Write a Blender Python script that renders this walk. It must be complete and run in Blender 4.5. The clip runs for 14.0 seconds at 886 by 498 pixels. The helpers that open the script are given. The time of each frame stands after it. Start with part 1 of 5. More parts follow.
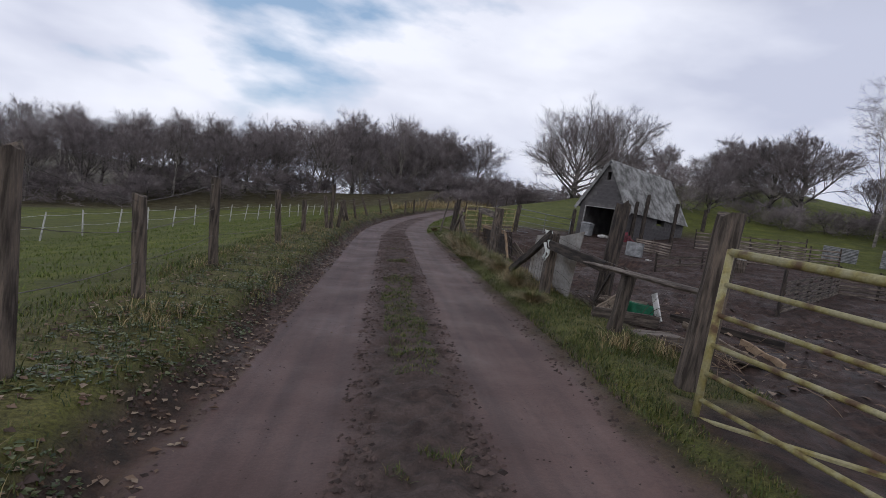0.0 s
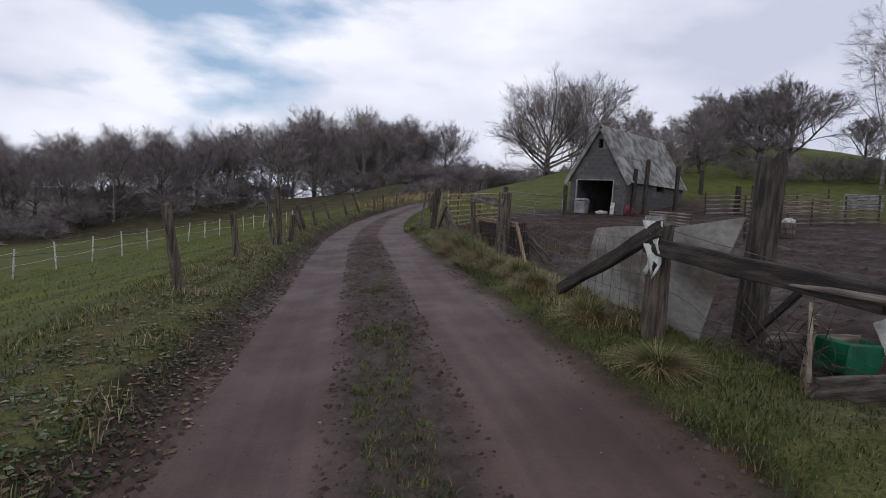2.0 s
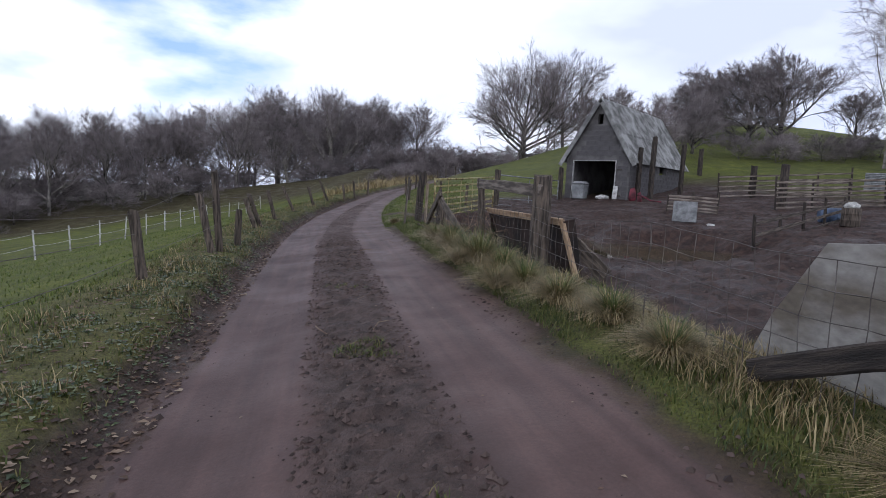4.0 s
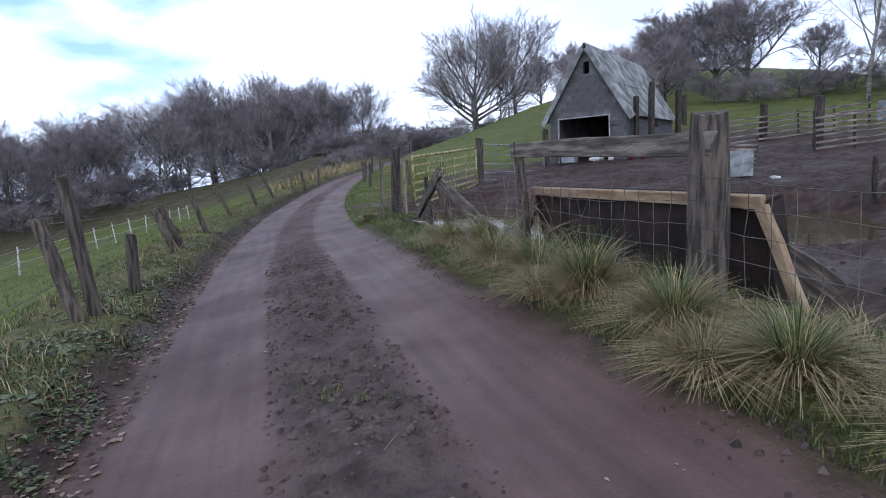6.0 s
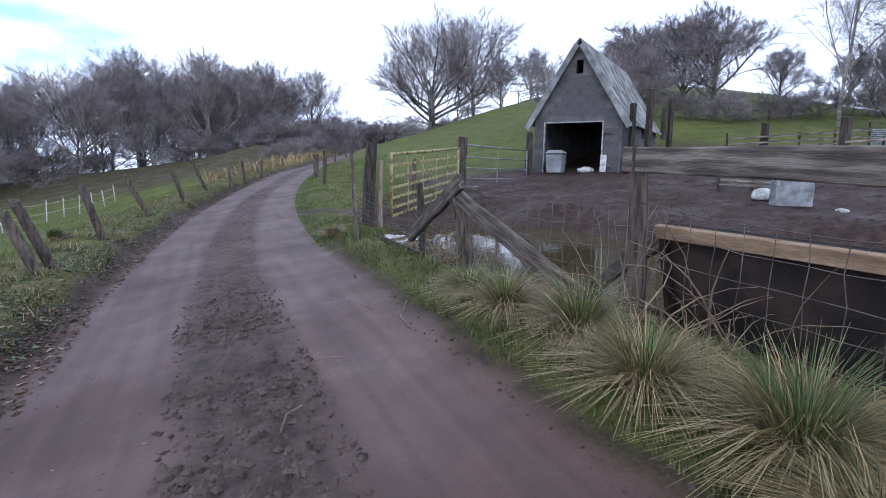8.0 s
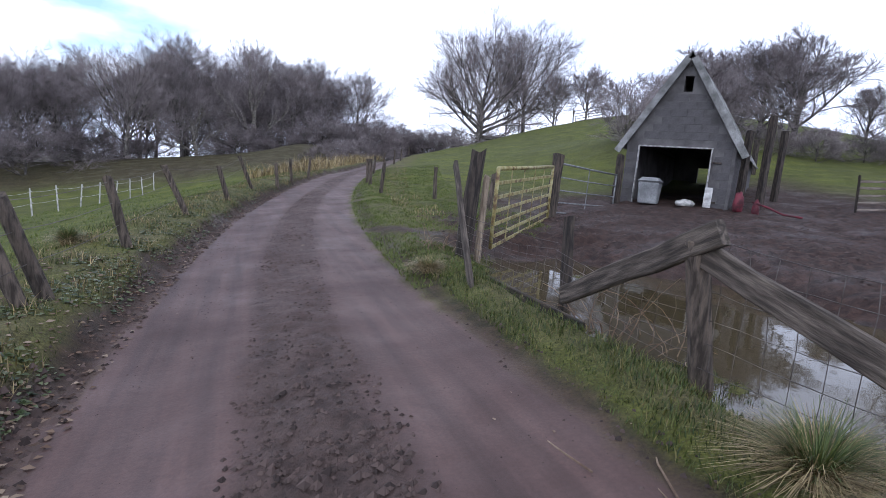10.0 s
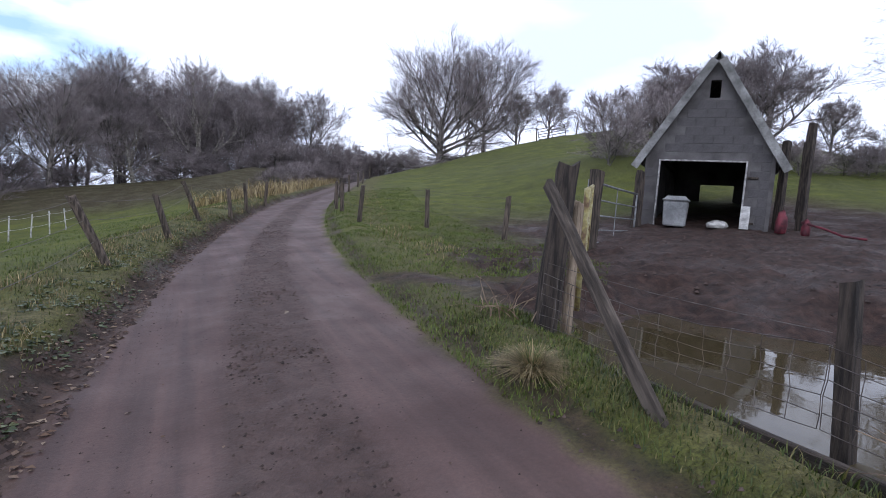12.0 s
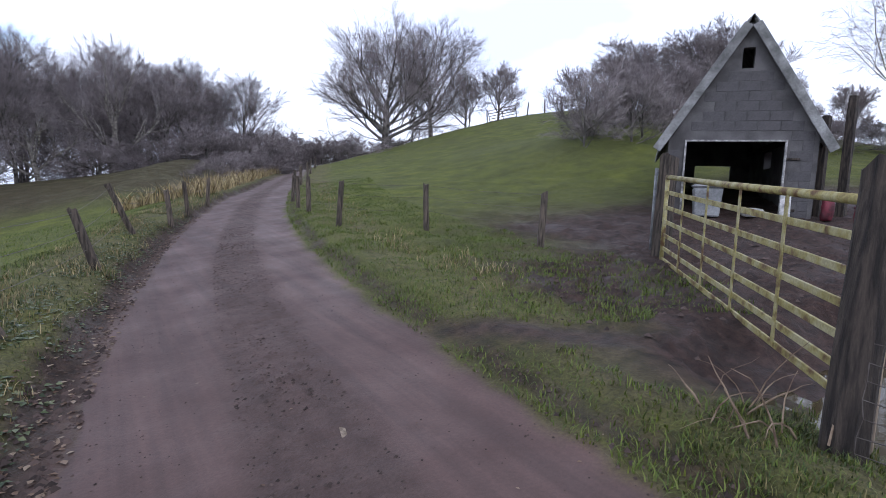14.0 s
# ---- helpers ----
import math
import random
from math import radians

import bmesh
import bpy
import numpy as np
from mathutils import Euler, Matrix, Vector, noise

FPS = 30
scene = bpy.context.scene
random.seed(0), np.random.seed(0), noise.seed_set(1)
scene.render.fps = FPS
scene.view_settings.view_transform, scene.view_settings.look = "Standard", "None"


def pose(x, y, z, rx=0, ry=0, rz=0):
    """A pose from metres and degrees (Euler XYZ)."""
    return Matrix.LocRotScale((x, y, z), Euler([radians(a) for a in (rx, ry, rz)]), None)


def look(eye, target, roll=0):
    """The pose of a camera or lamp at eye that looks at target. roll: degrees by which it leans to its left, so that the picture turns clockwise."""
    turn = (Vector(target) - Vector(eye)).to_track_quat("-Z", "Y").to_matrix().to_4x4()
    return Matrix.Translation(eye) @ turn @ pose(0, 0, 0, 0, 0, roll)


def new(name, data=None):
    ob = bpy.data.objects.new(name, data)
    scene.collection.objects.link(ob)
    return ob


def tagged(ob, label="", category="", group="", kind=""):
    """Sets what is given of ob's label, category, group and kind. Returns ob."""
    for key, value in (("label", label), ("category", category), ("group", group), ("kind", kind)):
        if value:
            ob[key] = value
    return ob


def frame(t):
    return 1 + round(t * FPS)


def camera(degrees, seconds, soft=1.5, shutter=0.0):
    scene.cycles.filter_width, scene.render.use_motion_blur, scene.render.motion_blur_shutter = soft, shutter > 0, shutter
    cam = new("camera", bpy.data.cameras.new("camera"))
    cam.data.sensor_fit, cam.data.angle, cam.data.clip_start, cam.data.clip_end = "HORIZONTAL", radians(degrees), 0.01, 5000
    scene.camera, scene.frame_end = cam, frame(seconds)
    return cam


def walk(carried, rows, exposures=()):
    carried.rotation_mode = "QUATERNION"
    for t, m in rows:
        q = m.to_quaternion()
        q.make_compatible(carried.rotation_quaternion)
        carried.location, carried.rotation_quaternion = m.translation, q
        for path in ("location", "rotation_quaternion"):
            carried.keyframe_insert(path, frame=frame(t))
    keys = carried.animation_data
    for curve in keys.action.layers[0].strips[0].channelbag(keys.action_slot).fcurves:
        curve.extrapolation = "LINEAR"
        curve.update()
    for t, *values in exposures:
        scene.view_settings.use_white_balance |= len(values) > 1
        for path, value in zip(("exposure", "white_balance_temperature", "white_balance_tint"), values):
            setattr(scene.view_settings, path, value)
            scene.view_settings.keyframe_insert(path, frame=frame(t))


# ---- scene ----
cam = camera(80.0, 14.0, soft=0.85)
# seconds, eye, the point looked at, lean
PATH = [
    (0, (-0.015, 0.531, 1.413), (0.215, 2.511, 1.253), 10),
    (0.5, (-0.09, 1.425, 1.423), (0.131, 3.407, 1.269), 7.7),
    (1, (-0.085, 2.412, 1.423), (0.145, 4.393, 1.271), 5.7),
    (1.5, (0.016, 3.444, 1.409), (0.324, 5.413, 1.24), 4.5),
    (2, (0.054, 4.356, 1.388), (0.388, 6.32, 1.206), 3.5),
    (2.5, (0.064, 5.113, 1.368), (0.425, 7.067, 1.141), 1.4),
    (3, (0.105, 5.822, 1.393), (0.511, 7.766, 1.149), 0.5),
    (3.2, (0.097, 6.155, 1.408), (0.5, 8.104, 1.209), 1.5),
    (5.5, (-0.041, 10.49, 1.36), (0.519, 12.379, 1.021), 0.7),
    (6, (0.064, 11.335, 1.368), (0.671, 13.215, 1.057), -3.4),
    (6.5, (-0.027, 11.967, 1.392), (0.627, 13.816, 1.001), 0.5),
    (7, (0.015, 12.58, 1.439), (0.753, 14.402, 1.072), -0.3),
    (7.5, (0.174, 13.525, 1.446), (0.942, 15.337, 1.095), 2.2),
    (8, (0.226, 14.253, 1.454), (1.037, 16.053, 1.135), 0.5),
    (8.5, (0.195, 14.949, 1.509), (1.035, 16.741, 1.221), 6.2),
    (9, (0.017, 15.596, 1.444), (0.783, 17.428, 1.208), 4),
    (9.2, (0, 15.828, 1.46), (0.708, 17.678, 1.183), 5.7),
    (11.3, (-0.094, 18.698, 1.433), (0.672, 20.526, 1.166), 5),
    (11.5, (-0.098, 19.032, 1.42), (0.663, 20.87, 1.207), 7.1),
    (12, (-0.066, 19.716, 1.433), (0.816, 21.502, 1.248), 4),
    (12.5, (-0.028, 20.503, 1.416), (0.921, 22.246, 1.175), 5.5),
    (13, (-0.032, 21.184, 1.42), (0.991, 22.884, 1.168), 2.4),
    (13.5, (-0.184, 21.854, 1.492), (0.86, 23.544, 1.262), 4.3),
    (14, (-0.247, 22.486, 1.608), (0.837, 24.15, 1.377), 2),
]
walk(cam, [(t, look(eye, target, lean)) for t, eye, target, lean in PATH],
     [(0, -0.75, 6450, 12), (1.5, -0.75, 6500, 12), (3, -0.55, 6400, 13), (5.5, 0.02, 5600, 10), (6.5, 0.14, 5550, 11), (7.5, 0.31, 5500, 11), (9, 0.24, 5650, 12), (11.5, 0.0, 5950, 13), (12.5, -0.06, 5950, 13), (14, 0.06, 5850, 13)])

# ---- sky and light ----
world = bpy.data.worlds.new("sky")
scene.world = world
world.use_nodes = True
wn, wl = world.node_tree.nodes, world.node_tree.links
wn.clear()
sky = wn.new("ShaderNodeTexSky")
sky.sky_type, sky.sun_disc = "NISHITA", False
sky.sun_elevation, sky.sun_rotation = radians(24), radians(200)
back = wn.new("ShaderNodeBackground")
outw = wn.new("ShaderNodeOutputWorld")
coord = wn.new("ShaderNodeTexCoord")
squash = wn.new("ShaderNodeMapping")
squash.inputs["Scale"].default_value = (1.0, 1.0, 2.6)
shade = wn.new("ShaderNodeTexNoise")
shade.inputs["Scale"].default_value, shade.inputs["Detail"].default_value = 2.2, 5
tone = wn.new("ShaderNodeValToRGB")
tone.color_ramp.elements[0].position, tone.color_ramp.elements[1].position = 0.34, 0.60
tone.color_ramp.elements[0].color, tone.color_ramp.elements[1].color = (9.6, 10.3, 12.6, 1), (15.2, 15.8, 17.4, 1)
# a thin blue gap in the cloud, low in the north-north-west
gap = wn.new("ShaderNodeVectorMath")
gap.operation = "DISTANCE"
gap.inputs[1].default_value = (-0.19, 0.90, 0.40)
wob = wn.new("ShaderNodeTexNoise")
wob.inputs["Scale"].default_value, wob.inputs["Detail"].default_value = 4.5, 6
add = wn.new("ShaderNodeMath")
add.operation = "MULTIPLY_ADD"
add.inputs[1].default_value = 0.75
cover = wn.new("ShaderNodeValToRGB")
cover.color_ramp.elements[0].position, cover.color_ramp.elements[1].position = 0.50, 0.66
blue = wn.new("ShaderNodeMix")
blue.data_type = "RGBA"
blue.inputs["Factor"].default_value = 0.45
blue.inputs["B"].default_value = (8.6, 12.6, 18.0, 1)
blend = wn.new("ShaderNodeMix")
blend.data_type = "RGBA"
wl.new(coord.outputs["Generated"], squash.inputs["Vector"])
wl.new(coord.outputs["Generated"], gap.inputs[0])
wl.new(squash.outputs["Vector"], shade.inputs["Vector"])
wl.new(squash.outputs["Vector"], wob.inputs["Vector"])
wl.new(wob.outputs["Fac"], add.inputs[0])
wl.new(gap.outputs["Value"], add.inputs[2])
wl.new(add.outputs["Value"], cover.inputs["Fac"])
wl.new(shade.outputs["Fac"], tone.inputs["Fac"])
wl.new(cover.outputs["Color"], blend.inputs["Factor"])
wl.new(sky.outputs["Color"], blue.inputs["A"])
wl.new(blue.outputs["Result"], blend.inputs["A"])
wl.new(tone.outputs["Color"], blend.inputs["B"])
# sky dimmed overhead, out of view: added to cut the light on the ground
rise = wn.new("ShaderNodeSeparateXYZ")
wl.new(coord.outputs["Generated"], rise.inputs[0])
thick = wn.new("ShaderNodeMapRange")
thick.inputs["From Min"].default_value, thick.inputs["From Max"].default_value = 0.35, 0.85
thick.inputs["To Min"].default_value, thick.inputs["To Max"].default_value = 1.0, 0.45
wl.new(rise.outputs["Z"], thick.inputs["Value"])
heavy = wn.new("ShaderNodeVectorMath")
heavy.operation = "SCALE"
wl.new(blend.outputs["Result"], heavy.inputs[0])
wl.new(thick.outputs["Result"], heavy.inputs["Scale"])
wl.new(heavy.outputs["Vector"], back.inputs["Color"])
back.inputs["Strength"].default_value = 0.1
wl.new(back.outputs["Background"], outw.inputs["Surface"])
sun = new("sun", bpy.data.lights.new("sun", "SUN"))
sun.data.energy, sun.data.angle, sun.data.color = 0.6, radians(25), (1.0, 0.97, 0.93)
sun.matrix_world = look((0, 0, 30), (Vector((0, 0, 30)) + Vector((0.3, 0.75, -0.6))))


# ---- materials ----
def mat(name, c1, c2, scale=8.0, rough=0.85, bump=0.3, fine=60.0, stretch=(1, 1, 1), c3=None, metal=0.0, spread=(0.38, 0.62), vary=0.0, bump_scale=None, coords="Object", dist=0.02):
    m = bpy.data.materials.new(name)
    m.use_nodes = True
    n, l = m.node_tree.nodes, m.node_tree.links
    b = n["Principled BSDF"]
    co = n.new("ShaderNodeTexCoord")
    mp = n.new("ShaderNodeMapping")
    mp.inputs["Scale"].default_value = stretch
    l.new(co.outputs[coords], mp.inputs["Vector"])
    big = n.new("ShaderNodeTexNoise")
    big.inputs["Scale"].default_value, big.inputs["Detail"].default_value = scale, 6
    l.new(mp.outputs["Vector"], big.inputs["Vector"])
    ramp = n.new("ShaderNodeValToRGB")
    e = ramp.color_ramp.elements
    e[0].position, e[1].position = spread
    e[0].color, e[1].color = (*c1, 1), (*c2, 1)
    if c3:
        k = e.new(0.5 * (spread[0] + spread[1]))
        k.color = (*c3, 1)
    l.new(big.outputs["Fac"], ramp.inputs["Fac"])
    grain = n.new("ShaderNodeTexNoise")
    grain.inputs["Scale"].default_value, grain.inputs["Detail"].default_value = fine, 4
    l.new(mp.outputs["Vector"], grain.inputs["Vector"])
    mix = n.new("ShaderNodeMix")
    mix.data_type, mix.blend_type = "RGBA", "OVERLAY"
    mix.inputs["Factor"].default_value = 0.45
    l.new(ramp.outputs["Color"], mix.inputs["A"])
    l.new(grain.outputs["Fac"], mix.inputs["B"])
    last = mix.outputs["Result"]
    if vary:
        info = n.new("ShaderNodeObjectInfo")
        mr = n.new("ShaderNodeMapRange")
        mr.inputs["To Min"].default_value, mr.inputs["To Max"].default_value = 1 - vary, 1 + vary
        l.new(info.outputs["Random"], mr.inputs["Value"])
        hs = n.new("ShaderNodeHueSaturation")
        l.new(mr.outputs["Result"], hs.inputs["Value"])
        l.new(last, hs.inputs["Color"])
        last = hs.outputs["Color"]
    l.new(last, b.inputs["Base Color"])
    b.inputs["Roughness"].default_value, b.inputs["Metallic"].default_value = rough, metal
    if bump:
        bp = n.new("ShaderNodeBump")
        bp.inputs["Strength"].default_value, bp.inputs["Distance"].default_value = bump, dist
        l.new(grain.outputs["Fac"], bp.inputs["Height"])
        l.new(bp.outputs["Normal"], b.inputs["Normal"])
    return m


M_OLDWOOD = mat("old_wood", (0.036, 0.027, 0.021), (0.14, 0.108, 0.084), 5, 0.9, 0.6, 26, (6, 6, 0.7), vary=0.25, c3=(0.09, 0.072, 0.058))
M_DARKWOOD = mat("dark_wood", (0.02, 0.016, 0.014), (0.08, 0.062, 0.05), 5, 0.9, 0.6, 26, (6, 6, 0.7), vary=0.25)
M_PALEWOOD = mat("pale_wood", (0.16, 0.12, 0.085), (0.34, 0.27, 0.2), 5, 0.85, 0.5, 26, (6, 6, 0.7), vary=0.2)
M_PLANK = mat("weathered_plank", (0.07, 0.055, 0.045), (0.26, 0.22, 0.185), 4, 0.85, 0.5, 22, (0.7, 6, 6), vary=0.25, c3=(0.15, 0.12, 0.10))
M_OLDBEAM = mat("old_beam", (0.045, 0.035, 0.028), (0.16, 0.13, 0.105), 5, 0.9, 0.6, 26, (0.7, 6, 6), vary=0.25, c3=(0.09, 0.072, 0.058))
M_DARKBEAM = mat("dark_beam", (0.02, 0.016, 0.014), (0.08, 0.062, 0.05), 5, 0.9, 0.6, 26, (0.7, 6, 6), vary=0.25)
M_PALEBEAM = mat("pale_beam", (0.16, 0.12, 0.085), (0.34, 0.27, 0.2), 5, 0.85, 0.5, 26, (0.7, 6, 6), vary=0.2)
ALONG = {"old_wood": M_OLDBEAM, "dark_wood": M_DARKBEAM, "pale_wood": M_PALEBEAM}
M_BARK = mat("bark", (0.05, 0.044, 0.041), (0.25, 0.225, 0.205), 3, 0.95, 0.4, 20, (1, 1, 0.5), vary=0.25)
M_TWIG = mat("twig", (0.14, 0.118, 0.122), (0.34, 0.295, 0.295), 1.0, 0.95, 0.0, 8, vary=0.2)
M_PALEBARK = mat("pale_bark", (0.12, 0.105, 0.09), (0.34, 0.31, 0.27), 2.5, 0.9, 0.3, 12, (1, 1, 2))
M_BLOCK = mat("concrete_block", (0.07, 0.065, 0.067), (0.165, 0.157, 0.16), 1.3, 0.95, 0.5, 45, c3=(0.11, 0.104, 0.107), vary=0.05)
M_MORTAR = mat("mortar", (0.075, 0.07, 0.07), (0.15, 0.142, 0.142), 2.0, 0.95, 0.4, 60)
M_SHEET = mat("asbestos_sheet", (0.13, 0.13, 0.125), (0.33, 0.33, 0.325), 2.2, 0.9, 0.4, 30, c3=(0.23, 0.228, 0.222), vary=0.15)
M_WHITEPAINT = mat("white_paint", (0.32, 0.31, 0.30), (0.68, 0.67, 0.65), 6, 0.7, 0.2, 40)
M_FRAME = mat("flaking_frame", (0.20, 0.19, 0.185), (0.50, 0.49, 0.475), 9, 0.8, 0.3, 50)
M_YELLOW = mat("yellow_gate_paint", (0.13, 0.075, 0.035), (0.40, 0.36, 0.20), 7, 0.6, 0.25, 60, c3=(0.32, 0.275, 0.10), spread=(0.36, 0.6))
M_GALV = mat("galvanised", (0.17, 0.175, 0.18), (0.34, 0.345, 0.35), 6, 0.6, 0.1, 60, metal=0.3)
M_WIRE = mat("wire", (0.07, 0.055, 0.05), (0.16, 0.14, 0.13), 8, 0.6, 0.0, 60, metal=0.3)
M_INNERSHADE = mat("interior_shade", (0.012, 0.011, 0.011), (0.03, 0.028, 0.027), 3, 0.95, 0.2, 30)


# ---- small mesh kit ----
def part(name, bm, material, parent=None, label="", smooth=False):
    me = bpy.data.meshes.new(name)
    bm.to_mesh(me)
    bm.free()
    me.materials.append(material)
    if smooth:
        for f in me.polygons:
            f.use_smooth = True
    ob = new(name, me)
    if parent:
        ob.parent = parent
    if label:
        tagged(ob, label)
    return ob


def thing(name, label, category, m=None, group="", kind=""):
    ob = new(name)
    ob.empty_display_size = 0.2
    if m is not None:
        ob.matrix_world = m
    return tagged(ob, label, category, group, kind)


def box(bm, sx, sy, sz, m=None, bevel=0.0):
    """A box on its base centre, bevelled."""
    r = bmesh.ops.create_cube(bm, size=1.0)
    bmesh.ops.scale(bm, vec=(sx, sy, sz), verts=r["verts"])
    bmesh.ops.translate(bm, vec=(0, 0, sz / 2), verts=r["verts"])
    vs = r["verts"]
    if bevel:
        es = list({e for v in vs for e in v.link_edges})
        got = bmesh.ops.bevel(bm, geom=es, offset=bevel, segments=1, affect="EDGES")
        vs = list({v for f in got["faces"] for v in f.verts} | {v for v in vs if v.is_valid})
    if m is not None:
        bmesh.ops.transform(bm, matrix=m, verts=vs)
    return vs


def tube(bm, pts, radii, sides=8, cap=True):
    """A tapered round bar through points."""
    rings = []
    pts = [Vector(p) for p in pts]
    for i, p in enumerate(pts):
        d = (pts[min(i + 1, len(pts) - 1)] - pts[max(i - 1, 0)]).normalized()
        a = d.orthogonal().normalized() if i == 0 else (ref - d * ref.dot(d)).normalized()
        ref = a
        b = d.cross(a)
        r = radii[i] if isinstance(radii, (list, tuple)) else radii
        rings.append([bm.verts.new(p + r * (math.cos(6.2832 * k / sides) * a + math.sin(6.2832 * k / sides) * b)) for k in range(sides)])
    for u, v in zip(rings, rings[1:]):
        for k in range(sides):
            bm.faces.new((u[k], u[(k + 1) % sides], v[(k + 1) % sides], v[k]))
    if cap:
        bm.faces.new(rings[0][::-1])
        bm.faces.new(rings[-1])


# ---- lie of the land ----
def lane(y):
    """Centre line of the lane: x at a given y."""
    d = min(max(y - 18.0, 0.0), 28.0)
    return 0.37 + 0.0068 * d * d + max(y - 46.0, 0.0) * 0.38


def ease(a, b, v):
    v = min(max((v - a) / (b - a), 0.0), 1.0)
    return v * v * (3 - 2 * v)


def height(x, y):
    """Height of the ground: a hillside that falls to the west, the lane with its banks, the yard, the knoll."""
    c = lane(y)
    u = x - c
    base = 0.119 * min(c, 5.5)
    if u < 0:
        v = -u
        z = -0.119 * min(v, 1.5)
        z += 0.24 * ease(1.42, 1.85, v)                       # left bank
        z += 3.1 * ease(45, 67, y) * ease(2.5, 9.0, v)       # swell under the wood
        z -= 0.24 * min(max(v - 2.6, 0.0), 9.5) + 0.125 * min(max(v - 12.1, 0.0), 150.0)
    else:
        z = 0.119 * min(u, 1.5) + 0.12 * ease(1.38, 1.9, u)  # right bank
        z -= 0.10 * ease(2.5, 3.2, u) * (1 - ease(21.5, 23.5, y))
        z += 0.062 * max(min(u, 40.0) - 2.6, 0.0)
    knoll = 7.3 * math.exp(-((x - 42) / 24) ** 2 - ((y - 64) / 26) ** 2)
    knoll += 0.4 * math.exp(-((x - 23) / 9) ** 2 - ((y - 44) / 9) ** 2) + 1.0 * math.exp(-((x - 20.5) / 5) ** 2 - ((y - 40.5) / 5) ** 2)
    return base + z + knoll


# ---- ground ----
def bump2(x, y):
    """Small relief of the ground in metres."""
    u = x - lane(y)
    n1 = noise.noise((x * 0.9, y * 0.9, 0.0))
    n2 = noise.noise((x * 3.1, y * 3.1, 4.0))
    n3 = noise.noise((x * 9.0, y * 9.0, 8.0))
    z = 0.0
    if -1.6 < u < 1.6:
        strip = math.exp(-((u - 0.02) / 0.42) ** 2)
        ruts = math.exp(-((u + 0.85) / 0.3) ** 2) + math.exp(-((u - 0.95) / 0.33) ** 2)
        z += strip * (1 - 0.6 * ease(17, 24, y)) * (0.03 + 0.03 * n2 + 0.06 * n3 * (1 if y < 30 else 0.4)) - 0.025 * ruts + 0.008 * n2
    else:
        edge = ease(1.5, 2.0, abs(u))
        z += edge * (0.05 * n1 + 0.035 * n2 + 0.02 * n3)
        if u > 2.6 and y < 40:
            z += 0.035 * n2 + 0.045 * n3
    return z


def pool(x, y):
    """How far inside the flooded hollow of the yard a place lies, 0 to 1."""
    a = ((x - 4.6) / 2.6) ** 2 + ((y - 20.9) / 3.9) ** 2 + 0.35 * noise.noise((x * 0.8, y * 0.8, 2.0))
    b = ((x - 6.6) / 2.6) ** 2 + ((y - 17.2) / 2.2) ** 2 + 0.35 * noise.noise((x * 0.9, y * 0.9, 7.0))
    return ease(1.25, 0.4, min(a, b)) if x > 2.5 else 0.0


WATER = 0.235


def land(x, y):
    z = height(x, y)
    w = pool(x, y)
    if w:
        z = z * (1 - w) + (WATER - 0.09) * w
    return z + bump2(x, y)


def steps(stops):
    out = []
    for (a, d), (b, _) in zip(stops, stops[1:]):
        n = max(1, round((b - a) / d))
        out += [a + (b - a) * i / n for i in range(n)]
    return out + [stops[-1][0]]


